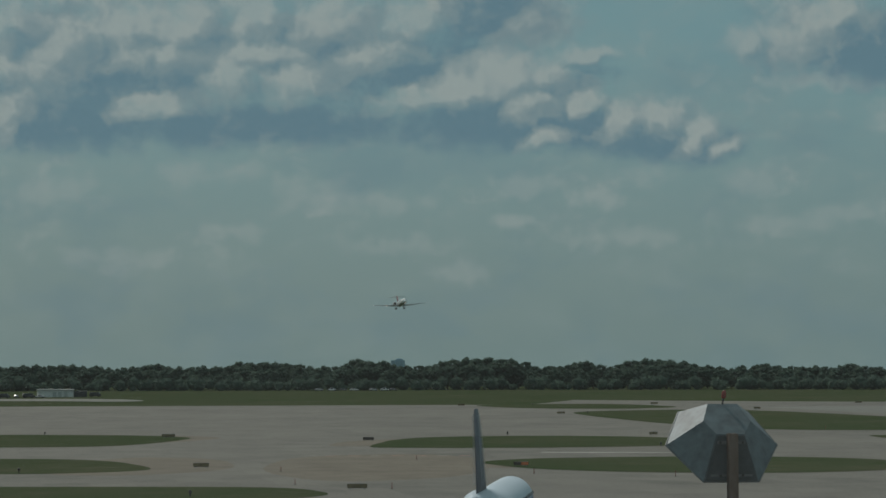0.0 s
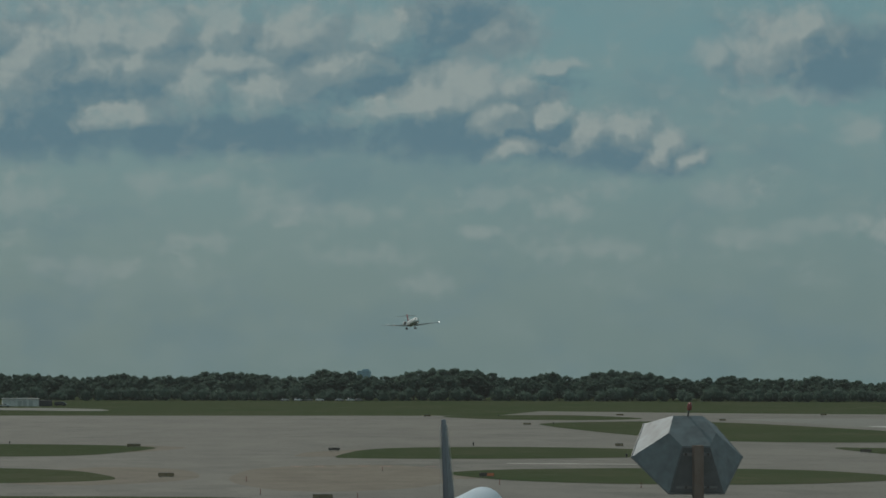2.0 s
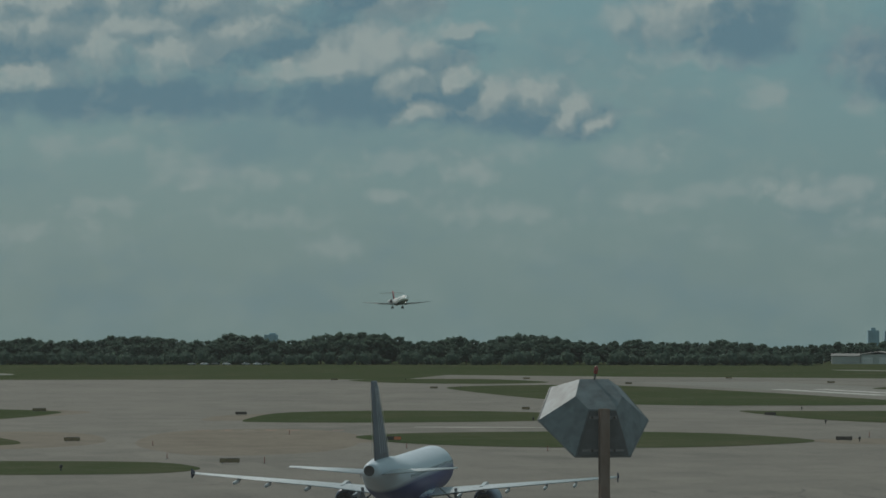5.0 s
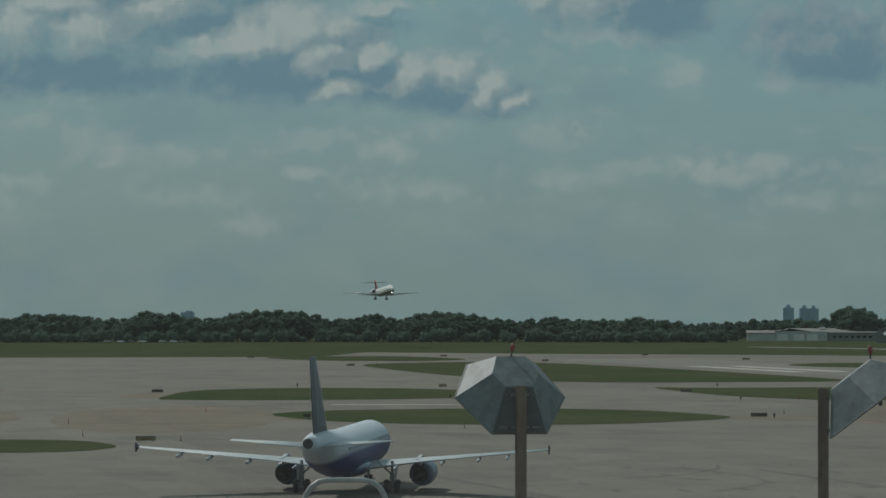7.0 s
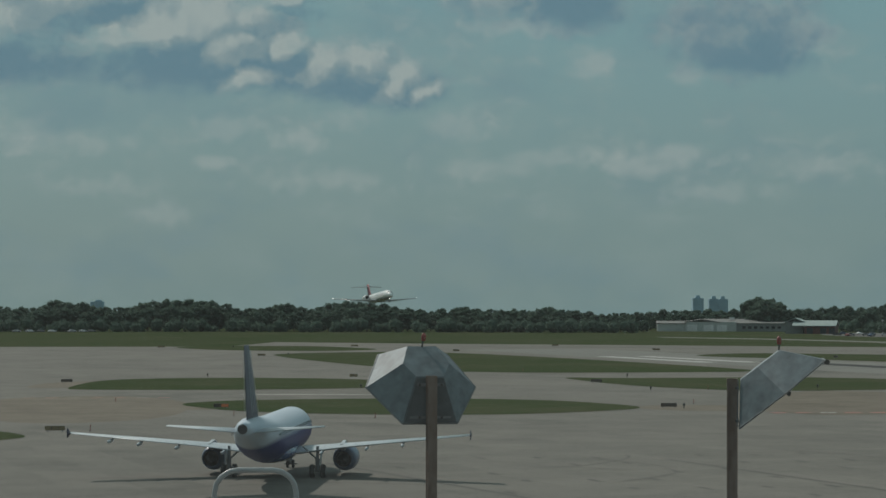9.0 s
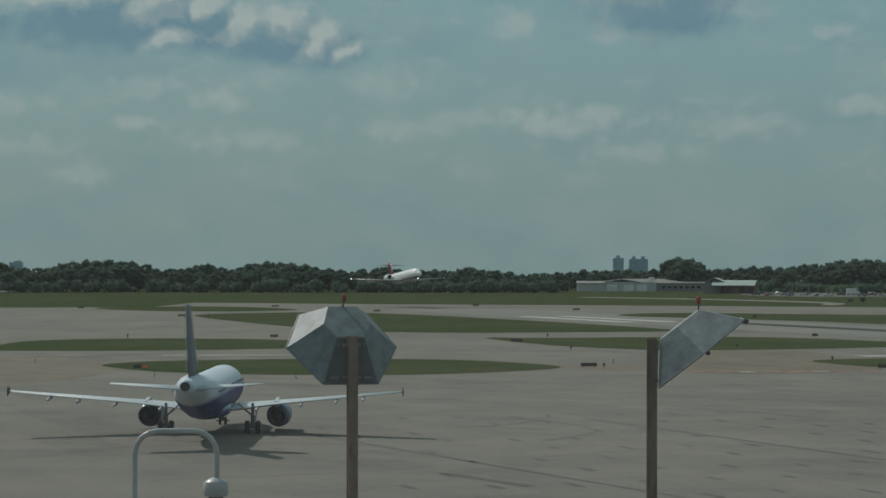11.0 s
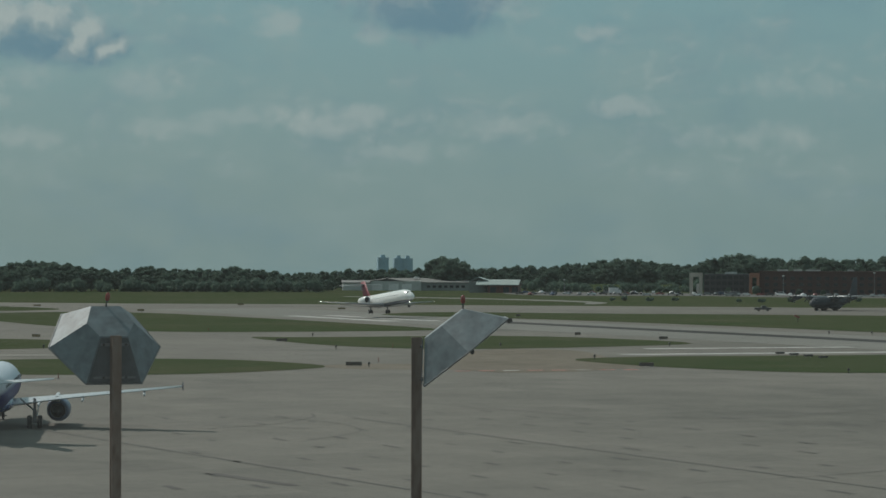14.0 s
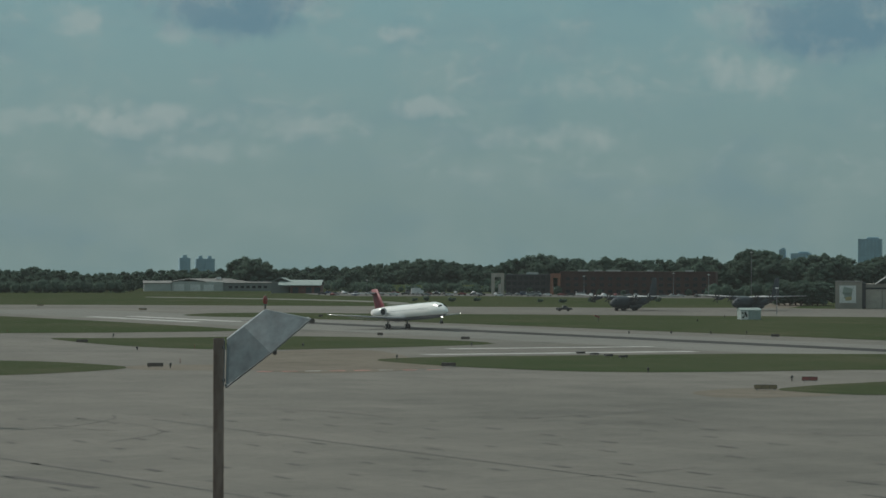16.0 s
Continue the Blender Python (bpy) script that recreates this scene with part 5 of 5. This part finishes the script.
def build_transport(az, dist, head):
    x, y, _ = polar(az, dist)
    jet = thing("transport_plane", "grey four-engined high-wing military transport parked on the ramp", "airplane", pose(x, y, 0.04, 0, 0, -head), "parked transports")
    prof = [(11.6, 2.2, 0.15, 0.2), (11.1, 2.3, 0.9, 0.9), (9.8, 2.5, 1.6, 1.4), (8.2, 2.6, 2.0, 1.8), (6, 2.6, 2.1, 1.9), (-4, 2.6, 2.1, 1.9), (-8, 3.1, 1.8, 1.5), (-13, 3.9, 1.1, 0.9), (-17.6, 4.5, 0.25, 0.3)]
    bm = loft(bmesh.new(), hull(prof, 24))
    bmesh.ops.recalc_face_normals(bm, faces=bm.faces)
    body = part("fuselage", bm, MILITARY, jet, "", True)
    for s in (-1, 1):
        part("cockpit_window", box(bmesh.new(), (0.7, 0.4, 0.6), pose(s * 0.8, 9.9, 3.45, -30, s * 20, s * -25), 0.05), WINDOW, body)
        w = wing("wing", [((s * 0.5, 2.6, 4.4), 4.9, 0.13), ((s * 9, 2.3, 4.6), 4.2, 0.12), ((s * 20.2, 1.2, 5.0), 2.4, 0.11)], SUNLIT_WING, jet, label="long straight high wing")
        for ex in (4.9, 10.2):
            e = part("engine", loft(bmesh.new(), [[p + Vector((s * ex, 0, 0)) for p in r] for r in hull([(5.4, 4.0, 0.3, 0.35), (5.0, 4.0, 0.5, 0.6), (3, 3.95, 0.55, 0.65), (0.5, 4.2, 0.3, 0.3)], 14)]), MILITARY, w, "", True)
            bm = bmesh.new()
            for b in range(6):
                box(bm, (0.36, 0.09, 1.45), pose(s * ex, 5.6, 4.0, 0, b * 60 + 15, 0) @ pose(0, 0, 0.9))
            part("propeller", lathe(bm, [(6.1, 0.02), (5.8, 0.22), (5.4, 0.28)], Matrix.Translation((s * ex, 0, 4.0)), 12, True), PLANE_DARK, e, "six-bladed dark propeller")
        wing("tailplane", [((s * 0.4, -13.2, 4.5), 4.0, 0.11), ((s * 8.0, -14.6, 4.6), 2.0, 0.10)], SUNLIT_WING, jet)
        part("wheel_sponson", loft(bmesh.new(), [[p + Vector((s * 2.1, 0, 0)) for p in r] for r in hull([(4, 1.3, 0.1, 0.1), (2.6, 1.25, 0.55, 0.7), (-2.6, 1.25, 0.55, 0.7), (-4.5, 1.5, 0.1, 0.1)], 14)]), MILITARY, body, "", True)
        for yy in (1.0, -0.8):
            part("wheel", lathe(bmesh.new(), [(-0.25, 0.3), (-0.25, 0.7), (0.25, 0.7), (0.25, 0.3)], Matrix.Translation((s * 2.1, yy, 0.7)) @ pose(0, 0, 0, 0, 0, 90), 16, True), TYRE, body)
    wing("fin", [((0, -10.6, 4.0), 6.4, 0.10), ((0, -12.2, 5.2), 5.0, 0.10), ((0, -14.6, 10.7), 2.6, 0.09)], MILITARY, jet, True, "tall grey fin")
    for s in (-0.3, 0.3):
        part("nose_wheel", lathe(bmesh.new(), [(-0.15, 0.2), (-0.15, 0.48), (0.15, 0.48), (0.15, 0.2)], Matrix.Translation((s, 8.2, 0.48)) @ pose(0, 0, 0, 0, 0, 90), 16, True), TYRE, body)
    return jet


def build_sign(x, y, w, face, lit=False, h=0.52):
    az = math.degrees(math.atan2(x, y))
    s = thing("taxiway_sign", "low dark taxiway sign box on short legs", "sign", pose(x, y, 0.06, 0, 0, -az), "taxiway signs")
    body = part("sign_box", box(bmesh.new(), (w, 0.28, h), pose(0, 0, 0.16 + h / 2), 0.03), SIGN_BACK, s)
    n = max(2, int(w / 0.75))
    for k in range(n):
        part("panel", box(bmesh.new(), (w / n - 0.07, 0.03, h - 0.12), pose(w * ((k + 0.5) / n - 0.5), -0.15, 0.16 + h / 2), 0.005), AMBER if lit and k == 1 else face, body, "lit amber panel" if lit and k == 1 else "")
    for k in (-1, 1):
        part("leg", boxed(k * (w / 2 - 0.3), 0, -0.03, 0.09, 0.09, 0.21), GEAR, s)


def build_field_gear():
    for x, y, w, f, lit in ((-54, 490, 2.6, SIGN_GOLD, 0), (-14, 467, 2.1, SIGN_BACK, 0), (-34, 350, 2.2, SIGN_GOLD, 0), (-10, 290, 2.3, SIGN_GOLD, 0), (11, 352.5, 2.1, SIGN_BACK, 1),
                            (72, 850, 2.4, SIGN_GOLD, 0), (42, 498, 1.6, SIGN_GOLD, 0), (6, 827, 2.4, SIGN_GOLD, 0), (33, 698, 2.2, SIGN_GOLD, 0), (75, 351, 2.3, SIGN_BACK, 0),
                            (85, 463, 2.1, SIGN_BACK, 0), (96, 762, 2.0, SIGN_GOLD, 0), (144, 864, 2.2, SIGN_GOLD, 0), (163, 782, 2.4, SIGN_GOLD, 0), (191, 673, 1.2, SIGN_BACK, 0),
                            (161, 463, 1.7, SIGN_BACK, 0), (116, 341, 2.1, SIGN_BACK, 0), (153, 494, 1.2, SIGN_BACK, 0), (300, 768, 2.2, SIGN_BACK, 0), (131, 268, 2.7, SIGN_GOLD, 0),
                            (146, 286, 2.0, SIGN_RED, 0), (229, 464, 1.7, SIGN_BACK, 0)):
        build_sign(x, y, w, f, bool(lit))
    first = None
    for x, y, h in ((-81, 507, 0.8), (-57, 335, 0.6), (13, 503, 0.8), (38, 435, 0.7), (-28, 276, 0.5), (98, 499, 0.8), (77, 350, 0.7), (118, 372, 0.8), (150, 428, 0.7), (87, 422, 0.5),
                    (30, 834, 0.9), (41, 707, 0.7), (119, 431, 0.5), (145, 289, 0.6), (137, 317, 0.5), (209, 494, 0.6), (218, 492, 0.6), (226, 489, 0.6), (234, 488, 0.6), (272, 597, 0.7), (300, 640, 0.8)):
        m = pose(x, y, 0.06)
        if first is None:
            first = thing("edge_light", "small dark edge light on the grass", "light", m, "edge lights")
            part("stem", rod(bmesh.new(), (0, 0, -0.05), (0, 0, 0.35), 0.09, 0.07, 10), BLACK, first)
            part("lens", lathe(bmesh.new(), [(0.33, 0.16), (0.5, 0.19), (0.66, 0.14), (0.74, 0.03)], pose(0, 0, 0, 90, 0, 0), 14, True), BLACK, first, "dark dome lens", True)
        else:
            copy_thing(first, m @ Matrix.Diagonal((1, 1, 1, 1)))
    first = None
    for x, y in ((-18, 303), (-6, 292), (-22, 338), (-4, 376), (82, 366), (98, 426), (83, 541), (12, 330), (30, 322)):
        m = pose(x, y, 0.03)
        if first is None:
            first = thing("marker_stick", "thin reflective marker stick beside the taxiway", "marker", m, "marker sticks")
            part("stick", rod(bmesh.new(), (0, 0, 0), (0, 0, 0.75), 0.05, 0.04, 8), SIGN_RED, first)
            part("foot", boxed(0, 0, 0, 0.3, 0.3, 0.04), BLACK, first)
        else:
            copy_thing(first, m)
    first = None
    for k in range(4):
        m = pose(153, 382 - 6 * k, 0.06, 0, 0, 10)
        if first is None:
            first = thing("approach_light_box", "low dark glide-path light box on the grass", "light", m, "glide-path lights")
            part("housing", box(bmesh.new(), (1.3, 0.9, 0.3), pose(0, 0, 0.4), 0.04), BLACK, first)
            for s in (-1, 1):
                part("leg", rod(bmesh.new(), (s * 0.45, 0, -0.03), (s * 0.45, 0, 0.3), 0.04), GEAR, first)
        else:
            copy_thing(first, m)
    # a red and white marker and light masts behind the runway
    h = thing("marker_post", "red-topped marker post on the grass", "marker", pose(244, 597, 0.06))
    part("post", rod(bmesh.new(), (0, 0, 0), (0, 0, 1.6), 0.1, 0.08), SIGN_BACK, h)
    part("red_arm", box(bmesh.new(), (1.5, 0.3, 0.4), pose(-0.3, 0, 1.5, 0, 20, 0), 0.05), SIGN_RED, h, "red arm")
    first = None
    for az, d, z in ((23.95, 1190, 11.0), (25.72, 1100, 20.5), (24.75, 1150, 10.5), (21.9, 1180, 9.5), (16.9, 1250, 7.0), (26.3, 760, 8.0)):
        m = pose(*polar(az, d), 0, 0, -az)
        p = thing("light_mast", "thin grey light mast with a pale lamp head", "street lamp", m, "light masts")
        part("mast", rod(bmesh.new(), (0, 0, 0), (0, 0, z), 0.16, 0.09, 8), GEAR, p)
        part("lamp_head", box(bmesh.new(), (1.1, 0.5, 0.45), pose(0, -0.2, z), 0.08), WHITE_WALL, p)
    # a service road loop and hedges before the car park
    sheet("service_road", [(-230, 1000), (-150, 1012), (-122, 985), (-112, 945), (-122, 930), (-150, 950), (-230, 960)], 0.05, RUNWAY, "pale service road looping on the grass", "road", 2)
    sheet("service_road", [polar(a, d)[:2] for a, d in ((11.8, 1130), (14.5, 1085), (17.2, 1010), (18.0, 955), (17.6, 915), (17.3, 925), (17.5, 955), (16.8, 990), (14.4, 1060), (11.8, 1105))], 0.05, RUNWAY, "pale service road looping on the grass", "road", 2)


def build_hedges():
    rnd = random.Random(21)
    kinds = []
    for s in range(3):
        b = thing("bush", "low round dark green bush beside the car park", "bush", None, "bushes by the car park")
        bm = bmesh.new()
        rod(bm, (0, 0, -0.1), (0, 0, 0.8), 0.12, 0.06, 6)
        part("stem", bm, BARK, b)
        bm = bmesh.new()
        for k in range(5):
            c = (rnd.uniform(-1.3, 1.3), rnd.uniform(-0.8, 0.8), rnd.uniform(0.7, 1.4))
            bmesh.ops.create_icosphere(bm, subdivisions=1, radius=0.75, matrix=Matrix.Translation(c))
            leafy(bm, rnd, c, (0.95, 0.95, 0.8), 46, 0.22)
        part("foliage", bm, LEAF, b)
        kinds.append(b)
    first = [True] * 3
    spots = [(18.0, 1000), (18.3, 1004), (18.87, 996), (19.45, 1008), (20.9, 985), (21.42, 975), (22.1, 990), (22.9, 1010), (23.6, 1006)]
    for az, d in spots:
        k = rnd.randrange(3)
        s = rnd.uniform(0.7, 1.1)
        m = pose(*polar(az, d), 0, 0, rnd.uniform(0, 360))
        o = kinds[k] if first[k] else copy_thing(kinds[k], m)
        first[k] = False
        o.matrix_basis = m @ Matrix.Diagonal((s, s, s, 1))
    bm = bmesh.new()
    ring = lambda a, q: [Vector(polar(a, 1345, 0)), Vector(polar(a, 1362, 3.0 * q)), Vector(polar(a, 1372, 3.6 * q)), Vector(polar(a, 1400, 0))]
    loft(bm, [ring(16.6 + 0.25 * k, min(1, 0.4 * k, 0.4 * (14 - k)) + 0.02 * (k % 3)) for k in range(15)], close=False)
    tagged(obj("grass_bank", bm, GRASS), "green grass bank behind the car park", "grass", "", "structure")


build_towers()
build_warehouse()
build_offices()
build_hangar()
build_vehicles()
build_transport(22.95, 815, 234)
build_transport(25.74, 822, 237)
build_field_gear()
build_hedges()
# ------------------------------------------------------------------ the terminal that the view is from
def veiled_glass():
    """Clear glass; an added film scatters a little of the daylight, lifting darks like haze."""
    m = bpy.data.materials.new("veiled_window_glass")
    m.use_nodes = True
    nodes, links = m.node_tree.nodes, m.node_tree.links
    nodes.clear()
    out, clear, film, mx = (nodes.new(n) for n in ("ShaderNodeOutputMaterial", "ShaderNodeBsdfTransparent", "ShaderNodeBsdfTranslucent", "ShaderNodeMixShader"))
    clear.inputs["Color"].default_value, film.inputs["Color"].default_value = (1, 1, 1, 1), (0.74, 0.80, 0.82, 1)
    tc, ns, rg = nodes.new("ShaderNodeTexCoord"), nodes.new("ShaderNodeTexNoise"), nodes.new("ShaderNodeMapRange")
    ns.inputs["Scale"].default_value, ns.inputs["Detail"].default_value = 2.2, 5
    rg.inputs["To Min"].default_value, rg.inputs["To Max"].default_value = VEIL * 0.8, VEIL * 1.2
    links.new(tc.outputs["Object"], ns.inputs["Vector"])
    links.new(ns.outputs["Fac"], rg.inputs["Value"])
    links.new(rg.outputs["Result"], mx.inputs[0])
    links.new(clear.outputs[0], mx.inputs[1])
    links.new(film.outputs[0], mx.inputs[2])
    links.new(mx.outputs[0], out.inputs["Surface"])
    return m


# share of the added film that stands in for haze
VEIL = 0.014


def build_terminal():
    t = thing("terminal_building", "plain flat-roofed terminal wing with a lower front roof", "building")
    part("lower_roof", boxed(0, 17.6, 9.28, 120, 27, 0.4), ROOF, t, "flat grey roof")
    part("lower_wall", boxed(0, 17.6, 0, 118, 26, 9.28), TAN, t)
    part("main_wall", boxed(0, -6, 0, 118, 20, 13.0), TAN, t)
    part("main_roof", boxed(0, -6, 17.6, 120, 22, 0.4), ROOF, t)
    for name, x, y, z, w, d, h in (("floor", 0, -4, 13.0, 60, 16, 0.2), ("ceiling", 0, -4, 17.3, 60, 16, 0.2), ("wall_back", 0, -12.2, 13.2, 60, 0.3, 4.1), ("wall_west", -30, -4, 13.2, 0.3, 16, 4.1),
                                   ("wall_east", 30, -4, 13.2, 0.3, 16, 4.1)):
        tagged(obj(name, boxed(x, y, z, w, d, h), TAN), "plain " + name.split("_")[0] + " of the terminal lounge", name.split("_")[0], "", "structure")
    for k in range(5):
        x = -20.0 + 9.6 * k + 1.3
        w = tagged(new("window_%d" % (k + 1)), "tall lounge window in a dark frame, with an added haze film", "window", "lounge windows", "structure")
        bm = bmesh.new()
        for dx, z, ww, h in ((0, 13.2, 9.6, 0.5), (0, 17.1, 9.6, 0.2), (-4.7, 13.7, 0.2, 3.4), (4.7, 13.7, 0.2, 3.4)):
            boxed(x + dx, 4.0, z, ww, 0.18, h, bm=bm)
        part("window_frame", bm, RIM, w, "dark metal frame")
        p = part("pane", boxed(x, 4.0, 13.7, 9.2, 0.006, 3.4), GLASS, w, "clear glass with an added haze film")
        p.visible_shadow = False


GLASS = veiled_glass()
build_terminal()


# ------------------------------------------------------------------ what moves
def motions():
    # airliner on the ramp: seconds, azimuth and distance of its fin, heading
    fin = [(0, 0.735, 172.6, 6.0), (1.5, 0.735, 172.8, 6.6), (2.5, 0.817, 174.0, 7.2), (3.5, 0.969, 177.3, 8.9), (4, 1.07, 179.6, 9.7), (5.25, 1.36, 183.5, 10.8), (6.5, 1.665, 187.3, 11.3),
           (7, 1.798, 189.0, 11.2), (8, 2.05, 192.3, 10.6), (9, 2.336, 195.4, 10.0), (11.5, 2.92, 202.0, 8.6), (12.5, 3.09, 204.6, 7.8), (13.5, 3.382, 207.6, 7.6), (16, 3.95, 215.5, 6.5)]
    rows = []
    for s, az, dist, head in fin:
        x, y, _ = polar(az, dist)
        h = radians(head)
        rows.append((s, pose(x + 18.2 * math.sin(h), y + 18.2 * math.cos(h), 0.03, 0, 0, -head)))
    walk(taxi_jet, rows)
    # landing airliner: seconds, height of its nose, nose-up angle, bank, drift across the approach
    down = [(0, 52.0, 3.4, 3.0, -0.8), (1, 47.8, 3.4, 3.2, -0.8), (2, 43.7, 3.4, 3.3, -0.8), (3, 40.0, 3.4, 2.6, -0.8), (4, 36.5, 3.5, 1.6, -0.9), (5.25, 31.9, 3.5, 0.9, -1.0), (6.5, 27.2, 3.5, 0.3, -1.0),
            (8, 22.0, 3.6, 0.2, -0.9), (9, 18.3, 3.8, 0.4, 0.0), (10.25, 14.0, 4.3, 0.6, 0.5), (11.5, 10.4, 4.7, 0.6, 0.7), (12.5, 8.2, 4.9, 0.2, 0.5), (13.5, 6.75, 4.8, 0.0, 0.1), (14.5, 5.95, 4.4, 0.0, 0.5),
            (15.25, 5.35, 3.9, 0.0, 0.6), (16, 4.78, 3.4, 0.0, 0.6)]
    rows = []
    for s, z, up, bank, drift in down:
        q = s - 8
        u = 489.6 - 62.53 * q + 0.3563 * q * q - 0.02568 * q ** 3        # metres to run, slowing down
        x, y = 176.5 - 0.1942 * u + drift, 526.0 + 0.981 * u
        m = pose(0, 0, 0, up, bank, 188.7)
        back = m @ Vector((0, 23.0, 3.6))
        rows.append((s, Matrix.Translation((x - back.x, y - back.y, max(-0.18, z - back.z))) @ m))
    walk(landing_jet, rows)


motions()
